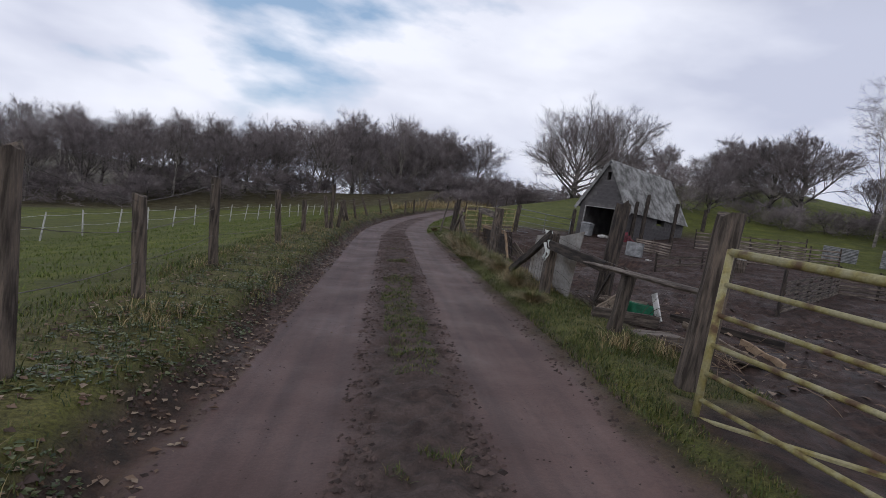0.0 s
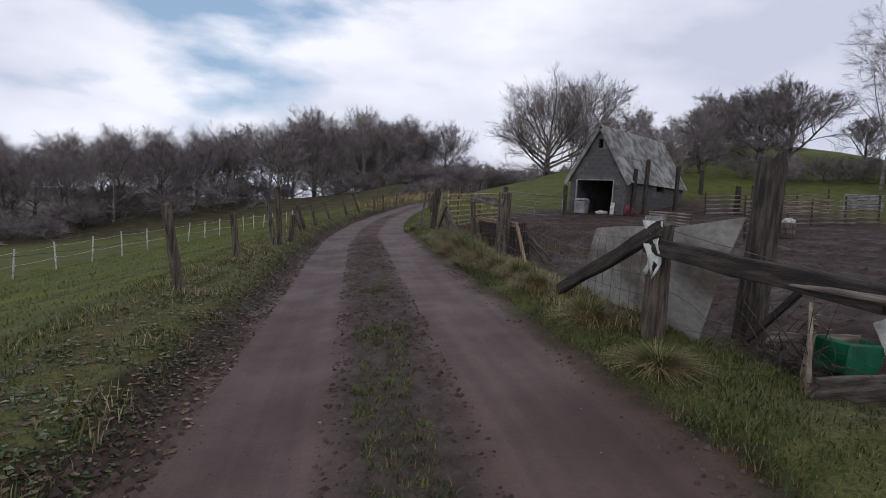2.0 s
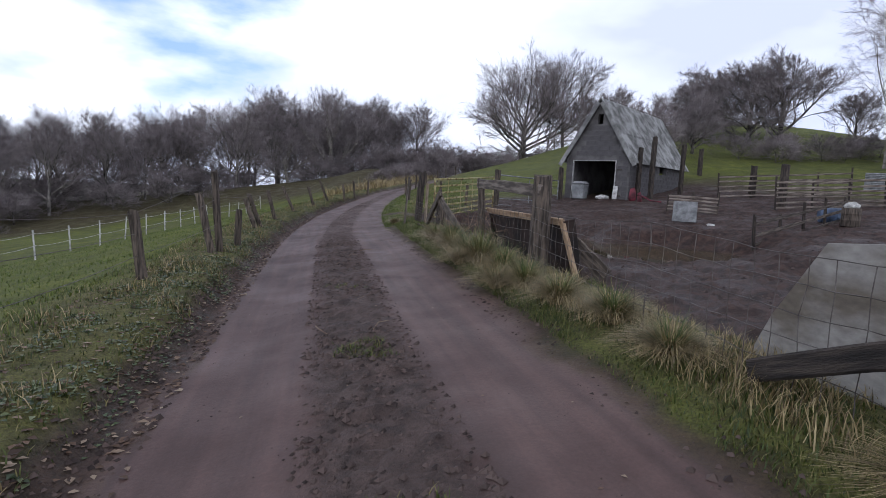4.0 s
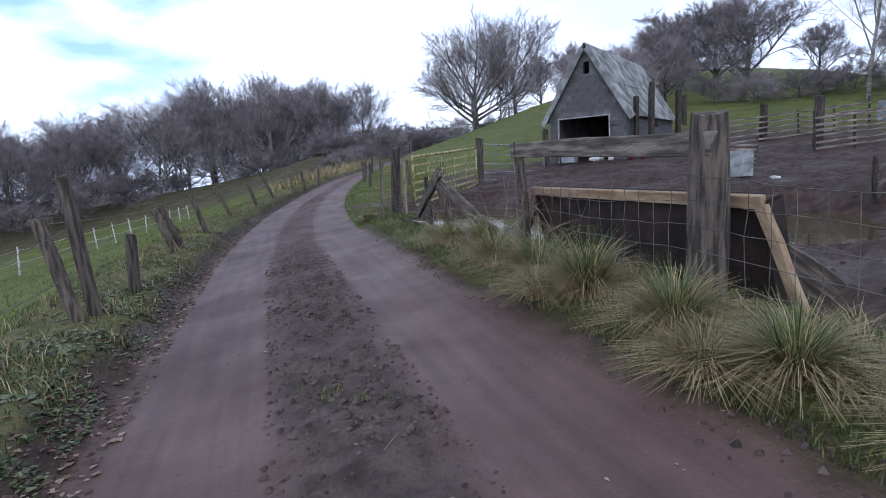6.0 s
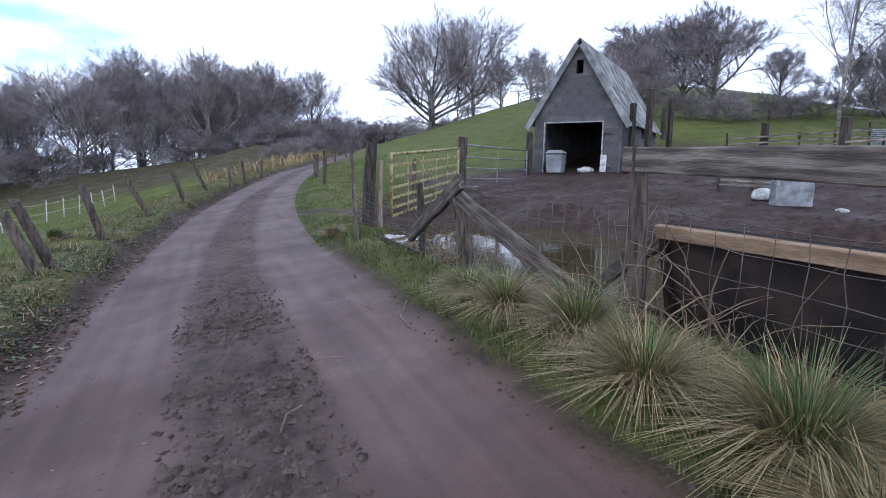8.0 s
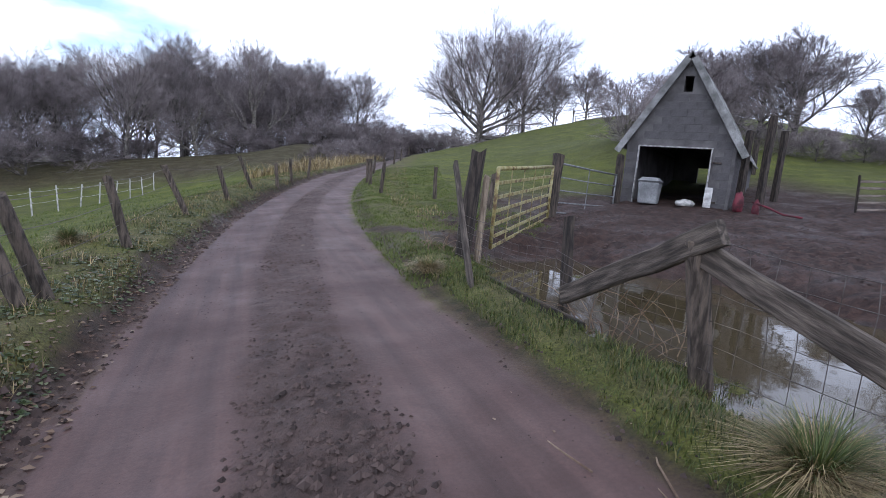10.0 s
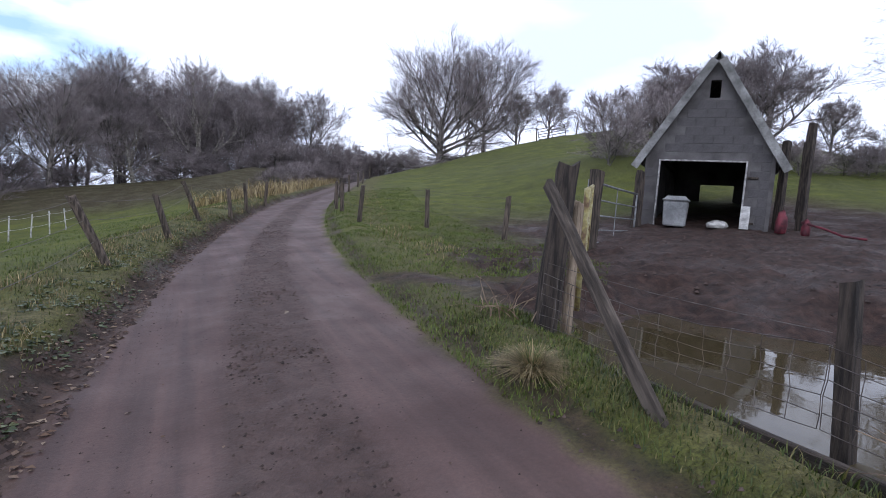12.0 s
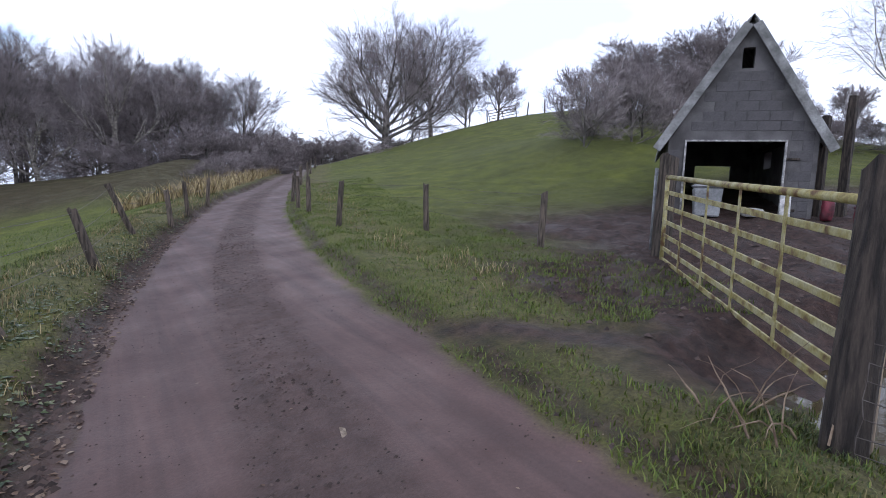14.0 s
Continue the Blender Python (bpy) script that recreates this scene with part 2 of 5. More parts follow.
def build_ground():
    xs = steps([(-900, 120), (-180, 20), (-60, 4), (-20, 1.2), (-8, 0.35), (-3, 0.11), (-1.3, 0.07), (2.2, 0.11), (4.2, 0.16), (9, 0.3), (16, 0.9), (40, 2.5), (90, 15), (180, 120), (900, 1)])
    ys = steps([(-700, 120), (-100, 20), (-20, 3), (-3, 0.35), (0.5, 0.085), (28, 0.2), (40, 0.5), (60, 2), (110, 12), (200, 120), (1000, 1)])
    nx, ny = len(xs), len(ys)
    vs = [(x, y, land(x, y)) for y in ys for x in xs]
    fs = [(j * nx + i, j * nx + i + 1, (j + 1) * nx + i + 1, (j + 1) * nx + i) for j in range(ny - 1) for i in range(nx - 1)]
    me = bpy.data.meshes.new("ground")
    me.from_pydata(vs, [], fs)
    names = ("lane", "strip", "mud", "straw")
    data = {k: np.zeros(len(vs), np.float32) for k in names}
    for k, (x, y, z) in enumerate(vs):
        u = x - lane(y)
        wob = 0.16 * noise.noise((x * 1.2, y * 1.2, 3.0)) + 0.07 * noise.noise((x * 4.5, y * 4.5, 5.0))
        data["lane"][k] = 1 - ease(1.30, 1.52, abs(u) + wob + (0.16 * ease(19.5, 23, y) if u > 0 else 0.0))
        far = ease(17, 24, y)
        data["strip"][k] = (1 - ease(0.22, 0.52, abs(u + 0.0) + 0.6 * wob)) * (1 - 0.45 * far)
        if u > 0:
            m = ease(2.55, 3.1, u + wob) * (1 - ease(25.5, 29.0, y - 0.30 * x + 4 * wob)) * (1 - ease(18, 24, x))
            m = max(m, ease(5.2, 7.2, x + wob) * (1 - ease(30.5, 33.5, y + 3 * wob)) * (1 - ease(14, 20, x)) * ease(-8, -4, y))
            m = max(m, ease(1.66, 1.88, u + wob) * (1 - ease(3.7, 4.4, y)))
            # wet rut from the lane to the gate
            t = min(max(((x - 2.3) * 1.5 - (y - 26.3) * 2.1) / 6.66, 0.0), 1.0)
            m = max(m, 0.95 * math.exp(-((x - 2.3 - 1.5 * t) ** 2 + (y - 26.3 + 2.1 * t) ** 2) / (0.07 + 0.25 * t)) + 0.8 * wob)
            gate = math.exp(-((x - 3.7) / 1.2) ** 2 - ((y - 24.6) / 0.9) ** 2) * 1.2
            m = max(m, min(1.0, gate + 0.8 * wob))
            m = max(m, 0.8 * math.exp(-((x - 8.5) / 3.0) ** 2 - ((y - 31) / 2.6) ** 2))
            data["mud"][k] = max(m, 0.8 * ease(1.28, 1.40, u + wob) * (1 - ease(1.5, 1.66, u + wob)))
        else:
            cut = ease(1.28, 1.40, -u + wob) * (1 - ease(1.62, 1.82, -u + wob))
            data["mud"][k] = max(0.95 * cut, 0.55 * math.exp(-((u + 3.3) / 0.7) ** 2) * max(0, 0.6 + 2 * wob) * (1 - ease(9, 16, y)))
        if u < -2.5:
            # leaf litter under the wood and dead growth on the bank at the lane's end
            inside = 0.85 * (y - 54) - 0.52 * (x + 26)
            floor = max(ease(-11, -7, inside + 8 * wob), ease(50, 56, y + 10 * wob) * ease(2.6, 3.6, -u))
            data["mud"][k] = max(data["mud"][k], 0.7 * floor)
        data["straw"][k] = ease(1.5, 1.9, abs(u)) * (1 - ease(2.5, 3.4, abs(u))) * (0.6 + 2.5 * wob)
    for kname in names:
        me.attributes.new(kname, "FLOAT", "POINT").data.foreach_set("value", np.clip(data[kname], 0, 1))
    for p in me.polygons:
        p.use_smooth = True
    m = bpy.data.materials.new("ground")
    m.use_nodes = True
    n, l = m.node_tree.nodes, m.node_tree.links
    b = n["Principled BSDF"]
    co = n.new("ShaderNodeTexCoord")

    def tex(scale, detail=6, rough=0.55):
        t = n.new("ShaderNodeTexNoise")
        t.inputs["Scale"].default_value, t.inputs["Detail"].default_value, t.inputs["Roughness"].default_value = scale, detail, rough
        l.new(co.outputs["Object"], t.inputs["Vector"])
        return t.outputs["Fac"]

    def ramp(src, *stops):
        r = n.new("ShaderNodeValToRGB")
        e = r.color_ramp.elements
        for k, (pos, c) in enumerate(stops):
            q = e[k] if k < 2 else e.new(pos)
            q.position, q.color = pos, (*c, 1)
        l.new(src, r.inputs["Fac"])
        return r.outputs["Color"]

    def mixc(f, a, c, mode="MIX"):
        q = n.new("ShaderNodeMix")
        q.data_type, q.blend_type = "RGBA", mode
        for sock, v in (("Factor", f), ("A", a), ("B", c)):
            if isinstance(v, (int, float)):
                q.inputs[sock].default_value = v
            else:
                l.new(v, q.inputs[sock])
        return q.outputs["Result"]

    def math1(op, a, c):
        q = n.new("ShaderNodeMath")
        q.operation, q.use_clamp = op, True
        for i, v in enumerate((a, c)):
            if isinstance(v, (int, float)):
                q.inputs[i].default_value = v
            else:
                l.new(v, q.inputs[i])
        return q.outputs["Value"]

    def attr(k):
        q = n.new("ShaderNodeAttribute")
        q.attribute_name = k
        return q.outputs["Fac"]

    broad, mid, small, tiny = tex(0.12, 5), tex(1.1), tex(7), tex(45, 4, 0.7)
    grass = ramp(mid, (0.3, (0.056, 0.070, 0.007)), (0.7, (0.15, 0.165, 0.017)), (0.5, (0.098, 0.114, 0.012)))
    olive = ramp(small, (0.3, (0.05, 0.052, 0.016)), (0.7, (0.115, 0.125, 0.032)))
    grass = mixc(ramp(broad, (0.35, (0, 0, 0)), (0.65, (0.6, 0.6, 0.6))), grass, olive)
    straw = ramp(small, (0.3, (0.06, 0.045, 0.022)), (0.7, (0.20, 0.165, 0.075)))
    grass = mixc(math1("MULTIPLY", attr("straw"), 0.85), grass, straw)
    grass = mixc(0.7, grass, ramp(tiny, (0.32, (0.12, 0.12, 0.12)), (0.68, (0.88, 0.88, 0.88))), "OVERLAY")
    mud = ramp(small, (0.32, (0.020, 0.0100, 0.0074)), (0.68, (0.080, 0.044, 0.034)), (0.5, (0.046, 0.0245, 0.0185)))
    mud = mixc(0.5, mud, ramp(tiny, (0.3, (0.2, 0.2, 0.2)), (0.7, (0.8, 0.8, 0.8))), "OVERLAY")
    road = ramp(mid, (0.3, (0.078, 0.043, 0.037)), (0.72, (0.136, 0.080, 0.069)), (0.5, (0.106, 0.060, 0.051)))
    road = mixc(0.3, road, ramp(tiny, (0.3, (0.25, 0.25, 0.25)), (0.7, (0.75, 0.75, 0.75))), "OVERLAY")
    drawn = n.new("ShaderNodeMapping")
    drawn.inputs["Scale"].default_value = (5.0, 0.22, 1.0)
    l.new(co.outputs["Object"], drawn.inputs["Vector"])
    tracks = n.new("ShaderNodeTexNoise")
    tracks.inputs["Scale"].default_value, tracks.inputs["Detail"].default_value = 1.6, 7
    l.new(drawn.outputs["Vector"], tracks.inputs["Vector"])
    road = mixc(0.45, road, ramp(tracks.outputs["Fac"], (0.32, (0.22, 0.22, 0.22)), (0.66, (0.72, 0.72, 0.72))), "OVERLAY")
    road = mixc(math1("MULTIPLY", ramp(small, (0.55, (0, 0, 0)), (0.72, (0.6, 0.6, 0.6))), ramp(mid, (0.45, (0, 0, 0)), (0.6, (1, 1, 1)))), road, mud)
    strip = ramp(small, (0.36, (0.048, 0.031, 0.026)), (0.62, (0.105, 0.071, 0.06)))
    strip = mixc(0.5, strip, ramp(tiny, (0.3, (0.2, 0.2, 0.2)), (0.7, (0.8, 0.8, 0.8))), "OVERLAY")
    col = mixc(attr("mud"), grass, mud)
    col = mixc(attr("lane"), col, road)
    col = mixc(math1("MULTIPLY", attr("strip"), attr("lane")), col, strip)
    l.new(col, b.inputs["Base Color"])
    wet = math1("MULTIPLY", attr("lane"), ramp(mid, (0.35, (0.25, 0.25, 0.25)), (0.7, (0.42, 0.42, 0.42))))
    wet2 = math1("MULTIPLY", attr("mud"), ramp(mid, (0.42, (0, 0, 0)), (0.66, (0.40, 0.40, 0.40))))
    dry = math1("SUBTRACT", 0.95, math1("MAXIMUM", wet, wet2))
    l.new(math1("ADD", dry, math1("MULTIPLY", attr("strip"), 0.25)), b.inputs["Roughness"])
    rough = math1("SUBTRACT", 1.0, math1("MULTIPLY", attr("lane"), math1("SUBTRACT", 0.8, attr("strip"))))
    bp = n.new("ShaderNodeBump")
    bp.inputs["Distance"].default_value = 0.04
    l.new(rough, bp.inputs["Strength"])
    l.new(math1("ADD", math1("MULTIPLY", small, 0.7), math1("MULTIPLY", tiny, 0.5)), bp.inputs["Height"])
    l.new(bp.outputs["Normal"], b.inputs["Normal"])
    me.materials.append(m)
    return tagged(new("ground", me), "muddy single-track lane between grass banks, a churned yard and hillside pasture", "ground", kind="structure")


GROUND = build_ground()

# standing water in the yard
M_WATER = bpy.data.materials.new("muddy_water")
M_WATER.use_nodes = True
_b = M_WATER.node_tree.nodes["Principled BSDF"]
_b.inputs["Base Color"].default_value = (0.075, 0.058, 0.03, 1)
_b.inputs["Roughness"].default_value = 0.03
_b.inputs["IOR"].default_value = 1.33
_n = M_WATER.node_tree.nodes.new("ShaderNodeTexNoise")
_n.inputs["Scale"].default_value, _n.inputs["Detail"].default_value = 5, 2
_c = M_WATER.node_tree.nodes.new("ShaderNodeTexCoord")
M_WATER.node_tree.links.new(_c.outputs["Object"], _n.inputs["Vector"])
_p = M_WATER.node_tree.nodes.new("ShaderNodeBump")
_p.inputs["Strength"].default_value, _p.inputs["Distance"].default_value = 0.06, 0.02
M_WATER.node_tree.links.new(_n.outputs["Fac"], _p.inputs["Height"])
M_WATER.node_tree.links.new(_p.outputs["Normal"], _b.inputs["Normal"])
bm = bmesh.new()
bm.faces.new([bm.verts.new(v) for v in ((2.62, 14.9, WATER), (9.6, 14.9, WATER), (9.6, 20.2, WATER), (7.8, 25.0, WATER), (2.62, 25.0, WATER))])
tagged(part("water", bm, M_WATER), "shallow brown puddle flooding the yard behind the fence", "puddle", kind="structure")

# ---- shed ----
SHED = Matrix.Translation((11.69, 28.94, 0)) @ pose(0, 0, 0, 0, 0, -53.9)
CX, HW, DEPTH, GZ, EZ, AZ = 0.03, 1.47, 7.1, 0.60, 3.02, 5.40   # centre, half width, length, ground, eaves, ridge
DL, DR, DZ = -1.10, 0.92, 2.88


def build_shed():
    shed = thing("shed", "grey concrete-block shed with steep corrugated roof and open doorway", "shed", SHED)
    T = 0.2

    def wall(name, quads, label=""):
        bm = bmesh.new()
        for (x0, y0, z0, x1, y1, z1) in quads:
            box(bm, x1 - x0, y1 - y0, z1 - z0, Matrix.Translation(((x0 + x1) / 2, (y0 + y1) / 2, z0)))
        return part(name, bm, M_MORTAR, shed, label)

    L, R = CX - HW, CX + HW
    front = wall("front_wall", [(L, 0, GZ - 0.5, DL, T, EZ), (DR, 0, GZ - 0.5, R, T, EZ), (DL, 0, DZ, DR, T, EZ)])
    # gable above the eaves, with a small square hole
    bm = bmesh.new()
    slope = (AZ - EZ) / HW
    hz0, hz1, hx0, hx1 = 4.42, 4.86, CX - 0.12, CX + 0.12

    def prism(poly, y0, y1):
        a = [bm.verts.new((x, y0, z)) for x, z in poly]
        b = [bm.verts.new((x, y1, z)) for x, z in poly]
        bm.faces.new(a)
        bm.faces.new(b[::-1])
        for i in range(len(a)):
            bm.faces.new((a[i], b[i], b[(i + 1) % len(a)], a[(i + 1) % len(a)]))

    def half(z):
        return HW - (z - EZ) / slope

    for y0, y1 in ((0.0, T), (DEPTH - T, DEPTH)):
        bm = bmesh.new()
        prism([(L, EZ), (R, EZ), (CX + half(hz0), hz0), (CX - half(hz0), hz0)], y0, y1)
        prism([(CX - half(hz0), hz0), (hx0, hz0), (hx0, hz1), (CX - half(hz1), hz1)], y0, y1)
        prism([(hx1, hz0), (CX + half(hz0), hz0), (CX + half(hz1), hz1), (hx1, hz1)], y0, y1)
        prism([(CX - half(hz1), hz1), (CX + half(hz1), hz1), (CX, AZ)], y0, y1)
        bmesh.ops.recalc_face_normals(bm, faces=bm.faces)
        part("gable", bm, M_MORTAR, shed)
    right_wall = wall("side_wall", [(R - T, T, GZ - 0.5, R, 3.55, EZ - 0.02), (R - T, 4.5, GZ - 0.5, R, DEPTH - T, EZ - 0.02), (R - T, 3.55, GZ - 0.5, R, 4.5, 2.45), (R - T, 3.55, 2.92, R, 4.5, EZ - 0.02)])
    wall("side_wall", [(L, T, GZ - 0.5, L + T, DEPTH - T, EZ - 0.02)])
    wall("back_wall", [(L, DEPTH - T, GZ - 0.5, -0.35, DEPTH, EZ), (0.75, DEPTH - T, GZ - 0.5, R, DEPTH, EZ), (-0.35, DEPTH - T, 2.66, 0.75, DEPTH, EZ), (-0.35, DEPTH - T, GZ - 0.5, 0.75, DEPTH, 1.92)])
    # near-black floor colour paints in the darkness of the shed's interior
    bm = bmesh.new()
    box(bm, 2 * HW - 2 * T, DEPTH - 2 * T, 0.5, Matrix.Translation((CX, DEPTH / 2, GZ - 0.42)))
    part("floor", bm, M_INNERSHADE, shed, "concrete floor coloured near black for the shade indoors")
    # blocks
    bx, bz, g = 0.44, 0.215, 0.008
    bmf = bmesh.new()
    box(bmf, bx - g, 0.02, bz - g, None, 0.006)
    proto = bpy.data.meshes.new("block")
    bmf.to_mesh(proto)
    bmf.free()
    proto.materials.append(M_BLOCK)
    bmh = bmesh.new()
    box(bmh, bx / 2 - g, 0.02, bz - g, None, 0.006)
    proto_half = bpy.data.meshes.new("block")
    bmh.to_mesh(proto_half)
    bmh.free()
    proto_half.materials.append(M_BLOCK)
    rnd = random.Random(3)

    def lay(parent, origin, turn, x0, x1, z0, z1, keep):
        row = 0
        z = z0
        while z + bz <= z1 + 0.01:
            x = x0 + (bx / 2 if row % 2 else 0)
            spots = [(x0, bx / 2, proto_half)] if row % 2 else []
            while x + bx <= x1 + 0.02:
                spots.append((x, bx, proto))
                x += bx
            if x + bx / 2 <= x1 + 0.02:
                spots.append((x, bx / 2, proto_half))
            for (xx, w, me) in spots:
                if keep(xx, xx + w, z, z + bz):
                    ob = new("block", me)
                    ob.parent = parent
                    ob.matrix_basis = Matrix.Translation(origin) @ turn @ pose(xx + w / 2, rnd.uniform(-0.003, 0.003), z, 0, 0, 0)
            z += bz
            row += 1

    def front_keep(a, b, z0, z1):
        if a < DR + 0.02 and b > DL - 0.02 and z0 < DZ + 0.04:
            return False
        if z1 > EZ and max(CX - a, b - CX) > half(z1) - 0.02:
            return False
        if a < hx1 and b > hx0 and z0 < hz1 and z1 > hz0:
            return False
        return True

    lay(front, Vector((0, 0, 0)), Matrix.Identity(4), L, R, GZ - 0.1, AZ, front_keep)
    side = right_wall
    lay(side, Vector((R, 0, 0)), pose(0, 0, 0, 0, 0, 90), 0.0, DEPTH, GZ - 0.1, EZ - 0.04, lambda a, b, z0, z1: not (a < 4.54 and b > 3.5 and z1 > 2.42))
    # white door frame
    bm = bmesh.new()
    for x in (DL + 0.02, DR - 0.02):
        box(bm, 0.04, 0.1, DZ - GZ, Matrix.Translation((x, -0.02, GZ)), 0.006)
    box(bm, DR - DL - 0.08, 0.1, 0.04, Matrix.Translation(((DL + DR) / 2, -0.02, DZ - 0.04)), 0.006)
    part("door_frame", bm, M_FRAME, shed, "flaking white timber door frame")
    # hinges left on the jamb
    for z in (1.35, 2.45):
        bm = bmesh.new()
        box(bm, 0.24, 0.03, 0.05, Matrix.Translation((DR + 0.14, -0.03, z)), 0.006)
        part("hinge", bm, M_DARKWOOD, shed)
    # roof sheets, corrugated
    over = 0.17
    length = math.hypot(HW + over, (HW + over) * slope)
    ang = math.atan(slope)
    for sgn in (-1, 1):
        for row in range(2):
            y = -0.16
            k = 0
            while y < DEPTH + 0.1:
                w = min(1.02, DEPTH + 0.16 - y)
                bm = bmesh.new()
                n = max(6, int(w / 0.0365))
                a0, a1 = (0.0, length * 0.53) if row == 0 else (length * 0.5, length)
                lift = 0.035 if row == 0 else 0.012
                grid = []
                for i in range(n + 1):
                    yy = y + w * 1.03 * i / n
                    hgt = 0.022 * math.cos(6.2832 * (yy + 0.16) / 0.146) + rnd.uniform(-0.001, 0.001)
                    col = []
                    for j in range(4):
                        d = a0 + (a1 - a0) * j / 3
                        off = lift + hgt + 0.022
                        col.append(Vector((CX + sgn * (d * math.cos(ang) + off * math.sin(ang)), yy, AZ + 0.02 - d * math.sin(ang) + off * math.cos(ang))))
                    grid.append(col)
                tilt = rnd.uniform(-0.012, 0.012)
                top = [[bm.verts.new(v + Vector((0, tilt * j, 0))) for j, v in enumerate(c)] for c in grid]
                low = [[bm.verts.new(v + Vector((-sgn * 0.009 * math.sin(ang), tilt * j, -0.009 * math.cos(ang)))) for j, v in enumerate(c)] for c in grid]
                for i in range(n):
                    for j in range(3):
                        bm.faces.new((top[i][j], top[i + 1][j], top[i + 1][j + 1], top[i][j + 1]))
                        bm.faces.new((low[i][j + 1], low[i + 1][j + 1], low[i + 1][j], low[i][j]))
                    bm.faces.new((top[i][3], top[i + 1][3], low[i + 1][3], low[i][3]))
                    bm.faces.new((top[i + 1][0], top[i][0], low[i][0], low[i + 1][0]))
                for i in (0, n):
                    for j in range(3):
                        bm.faces.new((top[i][j], top[i][j + 1], low[i][j + 1], low[i][j]))
                bmesh.ops.recalc_face_normals(bm, faces=bm.faces)
                part("roof_sheet", bm, M_SHEET, shed, smooth=False)
                y += 1.0
                k += 1
    # barge boards and ridge cap
    for sgn in (-1, 1):
        bm = bmesh.new()
        box(bm, length + 0.02, 0.03, 0.19, Matrix.Translation((CX, -0.17, AZ - 0.13)) @ pose(0, 0, 0, 0, sgn * math.degrees(ang), 0) @ Matrix.Translation((sgn * length / 2, 0, 0)), 0.006)
        part("barge_board", bm, M_SHEET, shed, "lichened grey barge board")
    bm = bmesh.new()
    for sgn in (-1, 1):
        box(bm, 0.26, DEPTH + 0.34, 0.014, Matrix.Translation((CX, DEPTH / 2, AZ + 0.115)) @ pose(0, 0, 0, 0, sgn * math.degrees(ang), 0) @ Matrix.Translation((sgn * 0.13, 0, 0)))
    part("ridge_cap", bm, M_SHEET, shed)
    bm = bmesh.new()
    for x in (L + 0.25, R - 0.25):
        box(bm, 0.1, DEPTH - 0.1, 0.14, Matrix.Translation((x, DEPTH / 2, EZ - 0.06)))
    part("wall_plate", bm, M_DARKWOOD, shed)
    return shed


build_shed()


# ---- timber posts and rails ----
def rough_post(bm, r, h, seed, square=False, lean=(0, 0), jag=0.05):
    """A weathered post from its foot, 0.3 m in the ground."""
    rnd = random.Random(seed)
    n = 4 if square else 9
    rings = []
    levels = [-0.3, 0.0, h * 0.3, h * 0.6, h * 0.88, h]
    ph = rnd.uniform(0, 6.28)
    for k, z in enumerate(levels):
        f = 1.06 - 0.12 * k / 5
        ring = []
        for i in range(n):
            a = 6.2832 * (i + 0.5) / n + (0 if square else ph)
            rr = r * (1.3 if square else 1) * f * (1 + rnd.uniform(-0.1, 0.1))
            zz = z + (rnd.uniform(-jag, jag * 0.5) if k == 5 else 0)
            ring.append(bm.verts.new((rr * math.cos(a) + lean[0] * max(z, 0), rr * math.sin(a) + lean[1] * max(z, 0), zz)))
        rings.append(ring)
    for u, v in zip(rings, rings[1:]):
        for i in range(n):
            bm.faces.new((u[i], u[(i + 1) % n], v[(i + 1) % n], v[i]))
    bm.faces.new(rings[-1])
    bm.faces.new(rings[0][::-1])


def post(x, y, h, r, seed, lean=(0, 0), square=False, label="weathered grey wooden fence post in rough grass", material=None, group="", jag=0.05, z=None):
    bm = bmesh.new()
    rough_post(bm, r, h, seed, square, lean, jag)
    ob = part("fence_post", bm, material or M_OLDWOOD)
    ob.matrix_world = pose(x, y, land(x, y) if z is None else z)
    return tagged(ob, label, "fence post", group)


def beam(a, b, w, t, name, label, category, material=None, seed=0, roll=0.0, parent=None):
    """A sawn board from a to b, w deep and t thick, with worn edges."""
    a, b = Vector(a), Vector(b)
    d = b - a
    rnd = random.Random(seed)
    bm = bmesh.new()
    n = 6
    rings = []
    for i in range(n + 1):
        x = d.length * i / n
        ww, sag = w * (1 + rnd.uniform(-0.05, 0.05)), rnd.uniform(-0.006, 0.006)
        c = 0.18 * t
        pts = [(-t / 2, -ww / 2 + c), (-t / 2 + c, -ww / 2), (t / 2 - c, -ww / 2), (t / 2, -ww / 2 + c), (t / 2, ww / 2 - c), (t / 2 - c, ww / 2), (-t / 2 + c, ww / 2), (-t / 2, ww / 2 - c)]
        ends = rnd.uniform(-0.02, 0.02) if i in (0, n) else 0
        rings.append([bm.verts.new((x + ends * (q[1] > 0), q[0] + sag, q[1] + sag)) for q in pts])
    for u, v in zip(rings, rings[1:]):
        for k in range(8):
            bm.faces.new((u[k], v[k], v[(k + 1) % 8], u[(k + 1) % 8]))
    bm.faces.new(rings[0])
    bm.faces.new(rings[-1][::-1])
    bmesh.ops.recalc_face_normals(bm, faces=bm.faces)
    grain = material or M_PLANK
    ob = part(name, bm, ALONG.get(grain.name, grain), parent)
    q = d.to_track_quat("X", "Z").to_matrix().to_4x4()
    m = Matrix.Translation(a) @ q @ pose(0, 0, 0, roll, 0, 0)
    if parent:
        ob.matrix_basis = m
        return ob
    ob.matrix_world = m
    return tagged(ob, label, category)
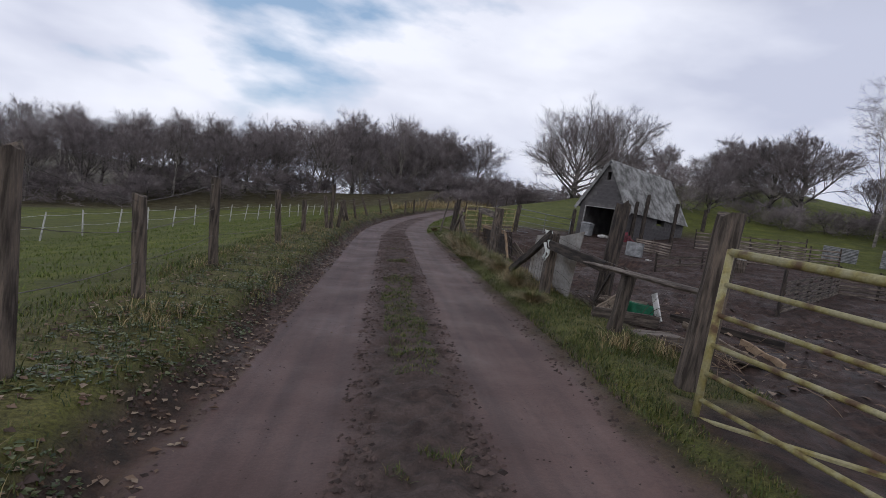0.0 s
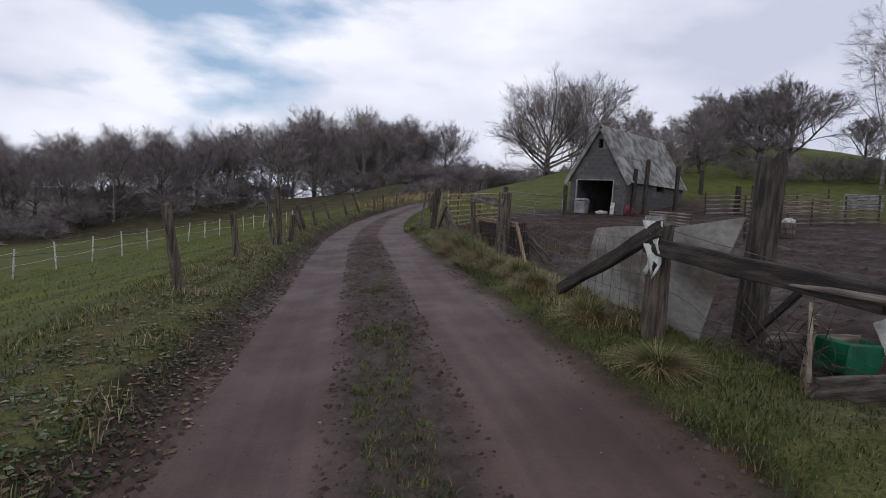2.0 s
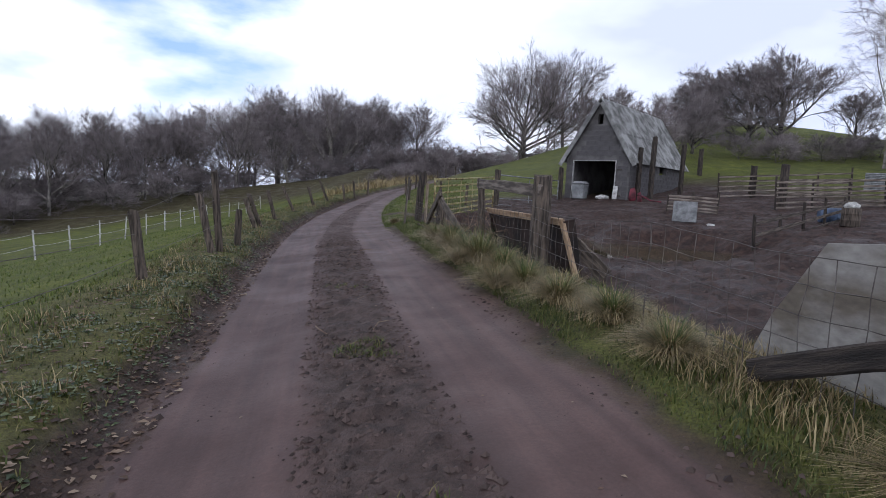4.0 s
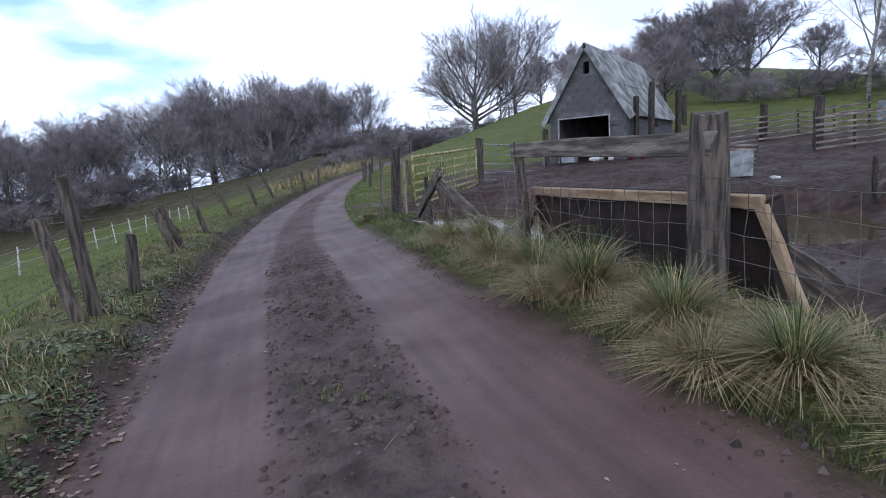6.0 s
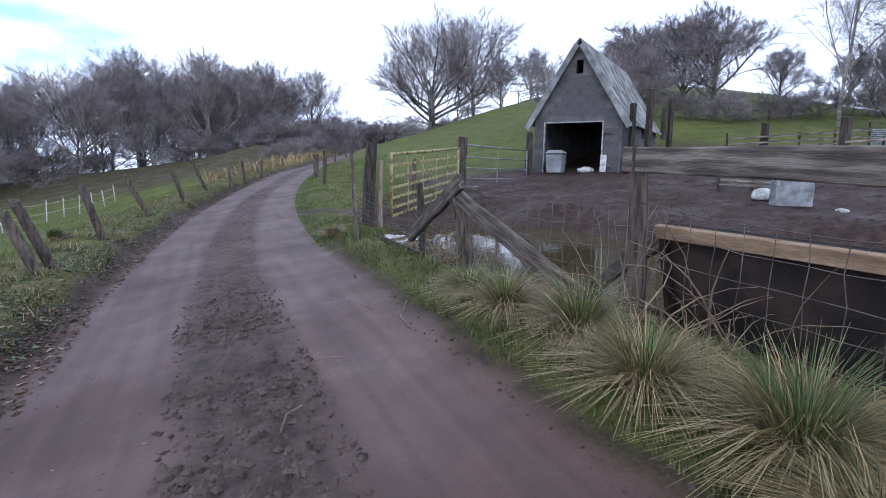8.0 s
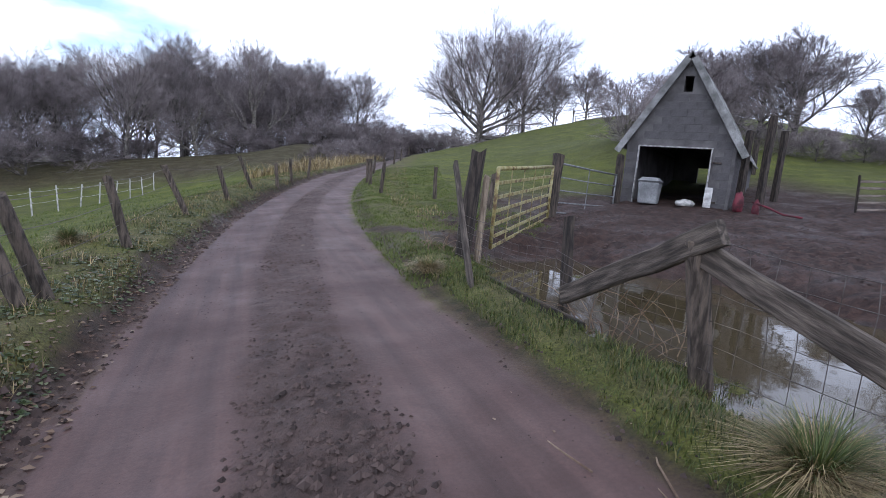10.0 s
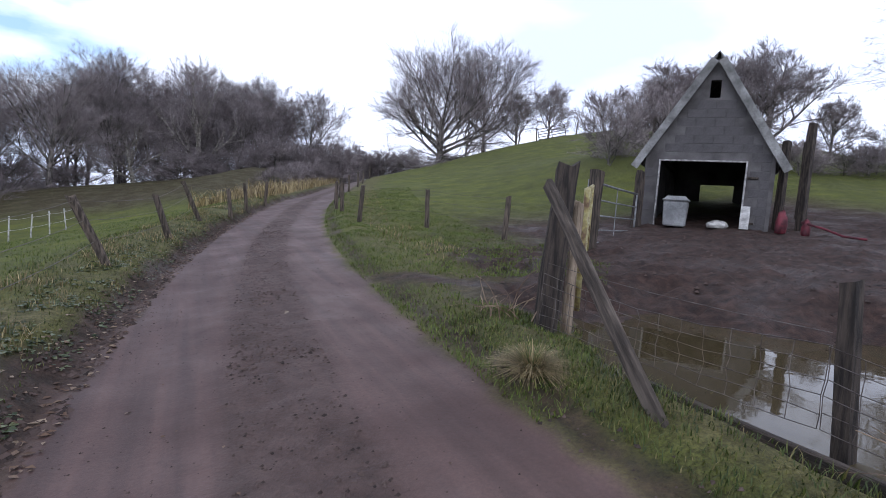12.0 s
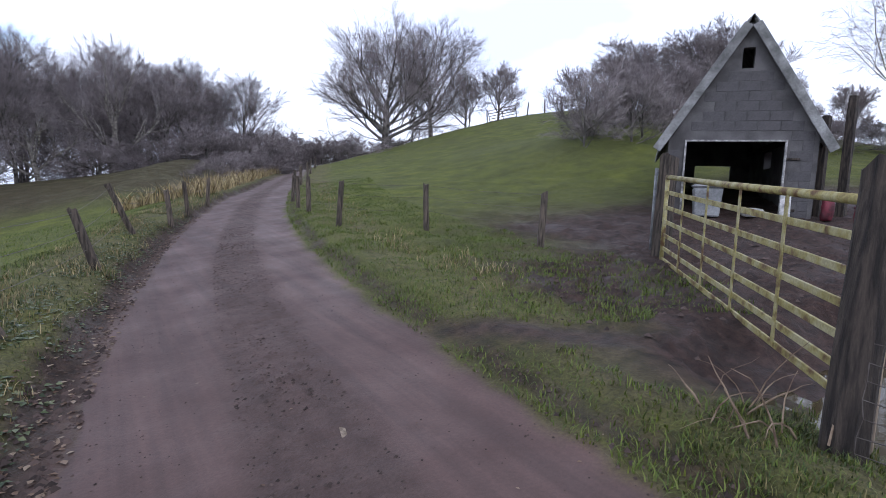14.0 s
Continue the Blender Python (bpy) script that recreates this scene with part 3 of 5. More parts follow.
# left-hand fence: x, y, height, lean
LEFT = [(-1.85, 3.4, 1.22, -0.05, 0.0), (-2.1, 5.5, 0.92, -0.09, -0.03), (-2.15, 7.7, 1.15, -0.09, -0.03), (-2.0, 11.1, 1.06, -0.14, -0.05), (-2.08, 14.6, 0.86, -0.1, -0.02),
        (-1.66, 17.2, 1.38, -0.06, 0.0), (-1.75, 17.0, 1.0, -0.2, 0.02), (-1.54, 18.3, 0.68, 0.05, 0), (-1.5, 21.9, 0.85, -0.34, -0.08), (-1.6, 21.65, 0.76, -0.32, -0.08), (-1.35, 24.4, 0.9, -0.25, 0.0), (-1.0, 28.1, 0.92, -0.44, -0.06),
        (-0.32, 31.2, 0.86, -0.3, 0.0), (0.3, 35.0, 1.0, -0.42, 0.0), (1.2, 37.0, 0.9, -0.1, 0.05), (1.9, 39.5, 1.0, -0.1, 0), (2.9, 42.5, 1.0, 0.05, 0)]
for k, (x, y, h, lx, ly) in enumerate(LEFT):
    post(x, y, h, 0.062, 10 + k, (lx, ly), group="posts along the field", label="leaning weathered fence post on the grassy field bank")

def strand(pts, r, name, label, category, material=None, sag=0.03, group=""):
    """One wire strung over points."""
    bm = bmesh.new()
    full = []
    for a, b in zip(pts, pts[1:]):
        a, b = Vector(a), Vector(b)
        full += [a.lerp(b, i / 4) - Vector((0, 0, sag * 4 * (i / 4) * (1 - i / 4))) for i in range(4)]
    full.append(Vector(pts[-1]))
    tube(bm, full, r, 4)
    return tagged(part(name, bm, material or M_WIRE), label, category, group)


for f in (0.35, 0.65, 0.93):
    strand([(x + lx * h * f, y + ly * h * f, land(x, y) + h * f) for x, y, h, lx, ly in LEFT if h > 0.8], 0.0035, "fence_wire", "thin rusty wire strung along the field posts", "wire", group="wires along the field")

# white electric fence in the field
STAKES = []
for k in range(24):
    t = k / 23
    x, y = -13.2 + 8.6 * t ** 0.8, 12.5 + 38 * t
    STAKES.append((x, y))
    bm = bmesh.new()
    tube(bm, [(0, 0, -0.2), (0, 0, 0.98)], [0.03, 0.026], 6)
    for z in (0.45, 0.85):
        box(bm, 0.06, 0.04, 0.03, Matrix.Translation((0.03, 0, z)))
    ob = part("electric_fence_stake", bm, M_WHITEPAINT)
    ob.matrix_world = pose(x, y, land(x, y), random.Random(k).uniform(-5, 5), random.Random(k + 50).uniform(-5, 5))
    tagged(ob, "thin white plastic electric fence stake in grazed grass", "fence stake", "white stakes across the field")
for z in (0.45, 0.85):
    strand([(x, y, land(x, y) + z) for x, y in STAKES], 0.007, "electric_fence_tape", "thin white electric tape strung between stakes", "fence tape", M_WHITEPAINT, group="tapes across the field")

# right-hand posts
post(2.56, 4.38, 1.42, 0.11, 41, (0.03, 0.0), label="thick weathered gatepost leaning beside the yellow gate")
post(2.66, 6.05, 0.72, 0.065, 42, (0.05, -0.05), square=True, label="short leaning wooden post carrying a broken rail")
post(3.5, 8.4, 1.62, 0.12, 43, (0.03, 0), label="stout shaggy old wooden post behind the fence", material=M_DARKWOOD, jag=0.12)
post(2.54, 8.32, 0.98, 0.075, 44, (0.0, 0.0), square=True, label="wooden fence post wrapped in a torn white rag")
post(2.86, 14.15, 1.26, 0.13, 45, (0.0, 0), label="thick grey fence post in front of the rusty box")
post(2.92, 16.95, 1.22, 0.065, 46, (-0.05, 0), label="rotten fence post among bramble stems")
post(2.82, 19.25, 0.98, 0.075, 47, (-0.22, 0.0), label="leaning cut-off post holding two broken rails")
post(3.02, 21.12, 1.06, 0.042, 57, (-0.04, 0.06), square=True, label="squared dark fence post at the puddle edge", material=M_DARKWOOD)
post(2.88, 23.5, 1.5, 0.11, 48, (0.07, 0.0), label="broad split old gatepost bound with wire", material=M_DARKWOOD, jag=0.1)
post(3.12, 23.5, 1.22, 0.05, 58, (0.02, 0.0), label="thin yellow-stained stake bound to the gatepost", material=M_PALEWOOD)
post(6.55, 27.15, 1.46, 0.1, 49, (0.03, 0), square=True, label="square grey timber gatepost where two gates meet")
post(10.5, 29.9, 1.5, 0.09, 59, (0, 0), square=True, label="dark timber gatepost against the shed corner", material=M_DARKWOOD)
PASTURE = [(5.85, 28.9, 0.92), (5.45, 31.9, 0.95), (4.2, 33.6, 1.02), (4.5, 36.5, 0.95), (4.75, 38.2, 0.95), (5.3, 40.5, 0.9), (6.2, 43.3, 0.9), (7.6, 46.8, 0.9), (9.4, 51.2, 0.9), (11.2, 56, 0.9), (13.6, 62, 0.9)]
for k, (x, y, h) in enumerate(PASTURE):
    post(x, y, h, 0.06, 60 + k, (random.Random(k).uniform(-0.06, 0.06), 0), group="posts along the pasture", label="slim weathered fence post along the pasture edge")
for f in (0.4, 0.7, 0.95):
    strand([(x, y, land(x, y) + h * f) for x, y, h in PASTURE], 0.0035, "fence_wire", "thin wire strung along the pasture posts", "wire", group="wires along the pasture")
# poles round the shed
for k, (x, y, top) in enumerate([(13.52, 27.54, 3.92), (16.1, 29.1, 3.86), (13.1, 27.85, 3.45), (20.9, 34.0, 4.24), (17.4, 26.3, 2.9), (15.2, 22.6, 2.7)]):
    post(x, y, top - land(x, y), 0.085 if k < 3 else 0.1, 80 + k, label="tall dark timber pole standing beside the shed", material=M_DARKWOOD, square=True, group="poles round the shed")


# ---- gates ----
def gate(a, b, low, high, label, material, bars=6, stays=3, r=0.024, flat=True, brace=False):
    """A field gate from a to b; its bars run level between the two stiles."""
    a, b = Vector((*a, 0)), Vector((*b, 0))
    span = (b - a).length
    g = thing("field_gate", label, "gate", Matrix.Translation(a) @ (b - a).to_track_quat("X", "Z").to_matrix().to_4x4())

    def zz(f, q):
        z0, z1 = low[0] + (low[1] - low[0]) * f, high[0] + (high[1] - high[0]) * f
        return z0 + (z1 - z0) * q

    for i in range(bars):
        q = (i / (bars - 1)) ** 1.12
        bm = bmesh.new()
        if i == bars - 1 or not flat:
            tube(bm, [(0, 0, zz(0, q)), (span * 0.5, 0.004, zz(0.5, q) - 0.008), (span, 0, zz(1, q))], r * (1.25 if i == bars - 1 else 0.8), 8)
            part("bar", bm, material, g, smooth=True)
        else:
            p, e = Vector((0, 0, zz(0, q))), Vector((span, 0, zz(1, q)))
            pitch = math.degrees(math.atan2(e.z - p.z, span))
            box(bm, span, 0.02, 0.055, Matrix.Translation(p) @ pose(0, 0, 0, 0, -pitch, 0) @ Matrix.Translation((span / 2, 0, -0.027)), 0.004)
            part("bar", bm, material, g)
    for x in (0.0, span):
        f = x / span
        bm = bmesh.new()
        tube(bm, [(x, 0, zz(f, 0) - 0.02), (x, 0, zz(f, 1) + 0.02)], r * 1.15, 8)
        part("stile", bm, material, g, smooth=True)
    for k in range(stays):
        f = (k + 1) / (stays + 1)
        bm = bmesh.new()
        box(bm, 0.045, 0.012, zz(f, 1) - zz(f, 0), Matrix.Translation((span * f, -0.016, zz(f, 0))), 0.003)
        part("stay", bm, material, g)
    if brace:
        bm = bmesh.new()
        p, e = Vector((0.02, 0.02, zz(0, 0.02))), Vector((span, 0.02, zz(1, 0.6)))
        tube(bm, [p, e], 0.016, 6)
        part("brace", bm, material, g)
    return g


gate((2.21, 3.73), (2.78, 0.62), (0.3, 0.27), (1.44, 1.4), "rusty yellow tubular steel gate beside the lane", M_YELLOW, 7, 0, 0.022, flat=False, brace=True)
gate((6.4, 27.02), (3.42, 23.72), (0.72, 0.46), (1.86, 1.62), "long yellow-painted steel field gate closing the yard", M_YELLOW, 7, 4, 0.026)
gate((6.6, 27.35), (10.35, 29.8), (0.82, 0.72), (1.98, 1.92), "pale thin five-bar metal gate beside the shed", M_GALV, 5, 1, 0.02, flat=False)

# ---- broken rails along the lane ----
for a, b, w, t, lab, m, sd in [
    ((2.44, 8.4, 1.13), (2.62, 6.5, 1.03), 0.14, 0.045, "dark broken fence rail hanging from the rag post", M_DARKWOOD, 1),
    ((2.62, 7.0, 1.02), (2.68, 4.5, 1.08), 0.05, 0.17, "split grey plank laid along the fence top", M_PLANK, 2),
    ((2.44, 8.2, 1.27), (2.38, 10.0, 0.46), 0.13, 0.07, "dark squared rail propped down to the bank", M_DARKWOOD, 3),
    ((2.84, 17.05, 1.5), (2.79, 14.05, 1.41), 0.17, 0.05, "heavy grey board nailed across two posts", M_PLANK, 4),
    ((2.58, 19.05, 1.28), (2.62, 20.6, 0.52), 0.16, 0.07, "mossy squared rail slumped from the leaning post", M_OLDWOOD, 5),
    ((2.62, 19.25, 1.14), (2.62, 16.8, 0.4), 0.16, 0.06, "broken rail slanting down into the puddle", M_OLDWOOD, 6),
    ((2.52, 23.15, 1.62), (2.15, 21.4, 0.2), 0.11, 0.05, "grey rail split from the gatepost to the ground", M_OLDWOOD, 7),
    ((3.15, 16.9, 1.0), (3.5, 18.2, 0.25), 0.12, 0.05, "short board leaning at the end of the box", M_OLDWOOD, 8),
    ((2.7, 20.4, 0.26), (2.66, 22.2, 0.28), 0.16, 0.05, "sodden board lying on edge at the water", M_DARKWOOD, 9),
    ((4.0, 15.2, 0.22), (3.3, 17.6, 0.28), 0.14, 0.06, "sodden board lying behind the fence", M_DARKWOOD, 10)]:
    beam(a, b, w, t, "fence_rail", lab, "fence rail", m, sd)

# torn rag on the post
bm = bmesh.new()
rnd = random.Random(5)
NR, NC = 9, 7
gr = [[bm.verts.new((-0.085 + 0.02 * math.sin(i * 1.3 + j) + 0.015 * rnd.random(), -0.10 + 0.21 * j / (NC - 1) * (1 - 0.05 * i) + 0.02 * math.sin(i * 0.9), 0.03 - 0.055 * i - 0.03 * math.sin(j * 1.9) * (i / NR))) for j in range(NC)] for i in range(NR)]
for i in range(NR - 1):
    for j in range(NC - 1):
        if not (i > 5 and j in (1, 4)):
            bm.faces.new((gr[i][j], gr[i][j + 1], gr[i + 1][j + 1], gr[i + 1][j]))
M_RAG = mat("rag", (0.42, 0.45, 0.42), (0.72, 0.74, 0.7), 9, 0.95, 0.4, 80)
rag = part("rag", bm, M_RAG, smooth=True)
rag.modifiers.new("thick", "SOLIDIFY").thickness = 0.008
rag.matrix_world = pose(2.5, 8.3, 1.3, 0, 0, 10)
tagged(rag, "torn white rag knotted over the fence post top", "rag")

# grey sheet leaning behind the netting
bm = bmesh.new()
outline = [(0.25, 0.0), (2.6, 0.0), (2.3, 0.5), (1.92, 1.0), (1.4, 1.05), (0.4, 1.1), (-0.42, 1.22), (-0.1, 0.7)]
f0 = [bm.verts.new((x, 0.0, z)) for x, z in outline]
f1 = [bm.verts.new((x, 0.012, z)) for x, z in outline]
bm.faces.new(f0)
bm.faces.new(f1[::-1])
for i in range(len(outline)):
    bm.faces.new((f0[i], f1[i], f1[(i + 1) % len(outline)], f0[(i + 1) % len(outline)]))
bmesh.ops.recalc_face_normals(bm, faces=bm.faces)
M_PANEL = mat("stained_sheet", (0.17, 0.145, 0.115), (0.42, 0.40, 0.37), 1.2, 0.85, 0.25, 14, (1, 1, 1.8), c3=(0.33, 0.31, 0.285))
ob = part("leaning_sheet", bm, M_PANEL)
ob.matrix_world = pose(2.92, 8.05, 0.2, -9, 0, 90)
tagged(ob, "stained pale grey board leaning behind the wire netting", "sheet")

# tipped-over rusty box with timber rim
# rust brown taken near black, with the shade inside the box in the colour
M_RUSTSHADE = mat("rust_and_inner_shade", (0.012, 0.008, 0.007), (0.045, 0.026, 0.02), 3, 0.85, 0.3, 30)
M_RIM = mat("tan_rim", (0.24, 0.15, 0.085), (0.42, 0.30, 0.19), 3, 0.8, 0.3, 25, (1, 4, 4))
crate = thing("tipped_box", "large dark rusty box lying on its side with tan rim", "box", pose(3.22, 13.9, 0.27, 0, 0, 91) @ pose(0, 0, 0, -12, 0, 0))
LB, HB, DB = 3.0, 0.78, 0.16
# the panel across the open side is added to stand for shade within
for nm, sx, sy, sz, px, py, pz, m in [("back", LB, 0.03, HB, LB / 2, -DB, 0, M_RUSTSHADE), ("side", 0.04, DB, HB, LB - 0.02, -DB / 2, 0, M_RUSTSHADE), ("side", 0.04, DB, HB, 0.02, -DB / 2, 0, M_RUSTSHADE),
                                      ("top", LB, DB, 0.035, LB / 2, -DB / 2, HB - 0.04, M_RUSTSHADE), ("base", LB, DB, 0.03, LB / 2, -DB / 2, -0.02, M_RUSTSHADE), ("inner_panel", LB - 0.1, 0.02, HB - 0.02, LB / 2, -0.06, 0.0, M_RUSTSHADE), ("rim", LB, 0.05, 0.09, LB / 2, 0.0, HB - 0.06, M_RIM)]:
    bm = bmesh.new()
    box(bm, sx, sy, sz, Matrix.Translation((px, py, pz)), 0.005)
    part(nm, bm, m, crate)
beam((0.03, 0.0, HB - 0.03), (-0.2, 0.0, -0.03), 0.09, 0.05, "rim", "", "", M_RIM, 33, parent=crate)
beam((3.42, 14.3, 0.72), (3.72, 13.86, 0.32), 0.22, 0.05, "loose_board", "wet brown board slanting into the yard", "board", M_OLDWOOD, 32)


# wire netting in bays along the lane
def netting(pts, z0, z1, cell=0.17, label="sagging square wire netting stapled to the posts"):
    bm = bmesh.new()
    for (x0, y0), (x1, y1) in zip(pts, pts[1:]):
        d = math.hypot(x1 - x0, y1 - y0)
        n = max(2, round(d / cell))
        rows = 6
        rnd = random.Random(int(y0 * 10))
        grid = []
        for i in range(n + 1):
            t = i / n
            x, y = x0 + (x1 - x0) * t, y0 + (y1 - y0) * t
            g = height(x, y)
            sag = 0.08 * math.sin(math.pi * t)
            grid.append([Vector((x + rnd.uniform(-0.012, 0.012), y + rnd.uniform(-0.012, 0.012), g + z0 + (z1 - z0 - sag) * j / (rows - 1) + rnd.uniform(-0.008, 0.008))) for j in range(rows)])
        for i in range(n + 1):
            tube(bm, grid[i], 0.0028, 3, False)
        for j in range(rows):
            tube(bm, [g[j] for g in grid], 0.003, 3, False)
    return tagged(part("wire_netting", bm, M_WIRE), label, "wire netting", kind="stuff")


netting([(2.47, 8.3), (2.5, 11.2), (2.74, 14.2), (2.84, 17.0), (2.72, 19.3)], 0.02, 0.86)
netting([(2.72, 19.3), (2.9, 21.2), (2.75, 23.4)], 0.0, 0.45)
strand([(2.52, 8.3, 1.28), (2.66, 6.0, 1.08), (2.56, 4.4, 1.12)], 0.003, "fence_wire", "loose strand of barbed wire between posts", "wire")
strand([(2.9, 21.2, 0.9), (2.78, 23.4, 0.95)], 0.003, "fence_wire", "loose strand of barbed wire at the gatepost", "wire")

# ---- heap of timber and rubbish ----
for k, (a, b, w, t, m) in enumerate([
    ((2.8, 7.05, 0.38), (3.8, 8.1, 0.68), 0.11, 0.03, M_PALEWOOD), ((3.0, 7.3, 0.36), (3.55, 7.8, 0.52), 0.10, 0.03, M_PALEWOOD), ((2.78, 6.98, 0.4), (3.75, 7.12, 0.38), 0.16, 0.05, M_OLDWOOD),
    ((3.95, 7.42, 0.34), (3.9, 7.6, 0.7), 0.10, 0.03, M_WHITEPAINT), ((4.28, 7.35, 0.38), (4.05, 5.6, 0.36), 0.09, 0.04, M_PALEWOOD), ((3.2, 7.85, 0.5), (3.9, 7.75, 0.52), 0.08, 0.03, M_PLANK),
    ((2.85, 6.3, 0.33), (3.7, 6.5, 0.34), 0.05, 0.28, M_PLANK), ((3.3, 6.0, 0.34), (4.3, 5.3, 0.36), 0.05, 0.14, M_DARKWOOD), ((3.3, 8.2, 0.36), (3.2, 7.6, 0.9), 0.06, 0.03, M_DARKWOOD), ((4.4, 7.9, 0.36), (5.2, 6.6, 0.4), 0.12, 0.03, M_DARKWOOD), ((4.6, 6.6, 0.38), (4.3, 5.5, 0.37), 0.1, 0.03, M_RIM)]):
    beam(a, b, w, t, "scrap_plank", "muddy scrap plank thrown on the rubbish heap", "plank", m, 90 + k)
M_GREEN = mat("green_plastic", (0.0, 0.075, 0.035), (0.005, 0.16, 0.08), 4, 0.45, 0.1, 30)
bm = bmesh.new()
box(bm, 0.46, 0.34, 0.3, None, 0.02)
top = [f for f in bm.faces if f.normal.z > 0.9 and f.calc_area() > 0.05]
r = bmesh.ops.inset_region(bm, faces=top, thickness=0.02)
bmesh.ops.translate(bm, vec=(0, 0, -0.24), verts=list({v for f in top for v in f.verts}))
ob = part("plastic_crate", bm, M_GREEN)
ob.matrix_world = pose(3.72, 7.66, 0.3, 0, 4, 8)
ob.scale = (0.8, 0.8, 0.8)
tagged(ob, "bright green plastic crate among scrap planks", "crate")


def brush(x, y, n, size, seed, label, material=None, up=0.5):
    """A tangle of bare arching stems."""
    rnd = random.Random(seed)
    bm = bmesh.new()
    for _ in range(n):
        p = Vector((rnd.gauss(0, size * 0.3), rnd.gauss(0, size * 0.3), 0))
        d = Vector((rnd.gauss(0, 1), rnd.gauss(0, 1), rnd.uniform(up, 2 * up + 0.4))).normalized()
        pts = [p.copy()]
        for i in range(5):
            p = p + d * size * rnd.uniform(0.12, 0.24)
            d = (d + Vector((rnd.gauss(0, 0.2), rnd.gauss(0, 0.2), -0.22))).normalized()
            pts.append(p.copy())
        r = rnd.uniform(0.003, 0.008)
        tube(bm, pts, [r * (1 - 0.14 * i) for i in range(6)], 4, False)
    ob = part("dead_stems", bm, material or M_OLDWOOD)
    ob.matrix_world = pose(x, y, land(x, y))
    return tagged(ob, label, "dead stems", kind="stuff")


M_CANE = mat("cane", (0.12, 0.075, 0.05), (0.30, 0.22, 0.15), 6, 0.8, 0.0, 30)
brush(2.85, 16.7, 46, 1.0, 1, "bare bramble stems arching over the netting", M_CANE, 0.9)
brush(3.3, 7.6, 70, 0.8, 2, "tangle of dead branches on the rubbish heap", M_OLDWOOD, 0.5)
brush(2.95, 20.2, 26, 0.8, 3, "dry weed stalks beside the leaning post", M_CANE, 1.2)
brush(3.6, 5.6, 40, 0.7, 4, "dry twigs and bindweed behind the fence", M_CANE, 0.3)
brush(2.6, 23.9, 16, 0.5, 6, "dry stalks at the foot of the gatepost", M_CANE, 0.8)

# ---- yard furniture ----
M_PLASTIC = mat("grey_plastic", (0.17, 0.175, 0.18), (0.30, 0.305, 0.31), 3, 0.55, 0.1, 30)
feed = thing("feed_bin", "grey plastic feed bin with a pitched lid by the doorway", "bin", pose(11.15, 29.25, land(11.15, 29.25), 0, 0, -54))
bm = bmesh.new()
vs = box(bm, 0.58, 0.5, 0.62, None, 0.03)
for v in bm.verts:
    if v.co.z < 0.2:
        v.co.x *= 0.88
        v.co.y *= 0.88
part("body", bm, M_PLASTIC, feed)
bm = bmesh.new()
box(bm, 0.64, 0.56, 0.14, Matrix.Translation((0, 0, 0.62)), 0.04)
for v in bm.verts:
    if v.co.z > 0.7:
        v.co.x *= 0.75
        v.co.y *= 0.75
part("lid", bm, M_PLASTIC, feed)

M_SACK = mat("white_sack", (0.34, 0.33, 0.31), (0.62, 0.61, 0.58), 7, 0.7, 0.3, 30)


def sack(x, y, s, label, material=None, turn=0, flat=0.5):
    rnd = random.Random(int(x * 7 + y))
    bm = bmesh.new()
    bmesh.ops.create_icosphere(bm, subdivisions=3, radius=1)
    for v in bm.verts:
        k = 1 + 0.22 * noise.noise(v.co * 2.2 + Vector((x, y, 0)))
        v.co = Vector((v.co.x * s * k, v.co.y * s * 0.7 * k, (max(v.co.z, -0.55) + 0.55) * s * flat * k))
    ob = part("sack", bm, material or M_SACK, smooth=True)
    ob.matrix_world = pose(x, y, land(x, y) - 0.02, 0, 0, turn)
    return tagged(ob, label, "sack")


sack(11.9, 28.6, 0.36, "crumpled pale feed sack in the shed doorway", None, 20, 0.35)
sack(10.25, 21.2, 0.25, "white plastic feed sack dumped in the yard", None, 60, 0.6)
sack(10.0, 19.6, 0.14, "torn white sack scrap on the mud", None, 10, 0.35)
M_RED = mat("red_plastic", (0.06, 0.01, 0.016), (0.18, 0.02, 0.035), 5, 0.6, 0.2, 30)
p = SHED @ Vector((1.75, -0.12, 0))
sack(p.x, p.y, 0.16, "dark red plastic sack slumped at the shed corner", M_RED, 0, 2.2)
p = SHED @ Vector((2.2, -0.5, 0))
sack(p.x, p.y, 0.13, "dark red plastic sack beside the timber pole", M_RED, 40, 2.0)
bm = bmesh.new()
tube(bm, [(0, 0, 0.3), (0.35, -0.3, 0.2), (0.7, -0.5, 0.06), (1.1, -0.55, 0.03)], 0.026, 8)
ob = part("red_pipe", bm, M_RED, smooth=True)
p = SHED @ Vector((2.1, -0.5, 0))
ob.matrix_world = pose(p.x, p.y, land(p.x, p.y), 0, 0, -50)
tagged(ob, "faded red plastic pipe lying on the mud", "pipe")

white_board = thing("white_board", "scuffed white panel propped against the door jamb", "panel", SHED @ pose(0.98, -0.14, land(*(SHED @ Vector((0.98, -0.14, 0))).xy), -6, 0, 0))
for nm, sx, sy, sz, pz in [("sheet", 0.2, 0.03, 0.56, 0.0), ("batten", 0.21, 0.04, 0.05, 0.25)]:
    bm = bmesh.new()
    box(bm, sx, sy, sz, Matrix.Translation((0, 0, pz)), 0.004)
    part(nm, bm, M_WHITEPAINT, white_board)

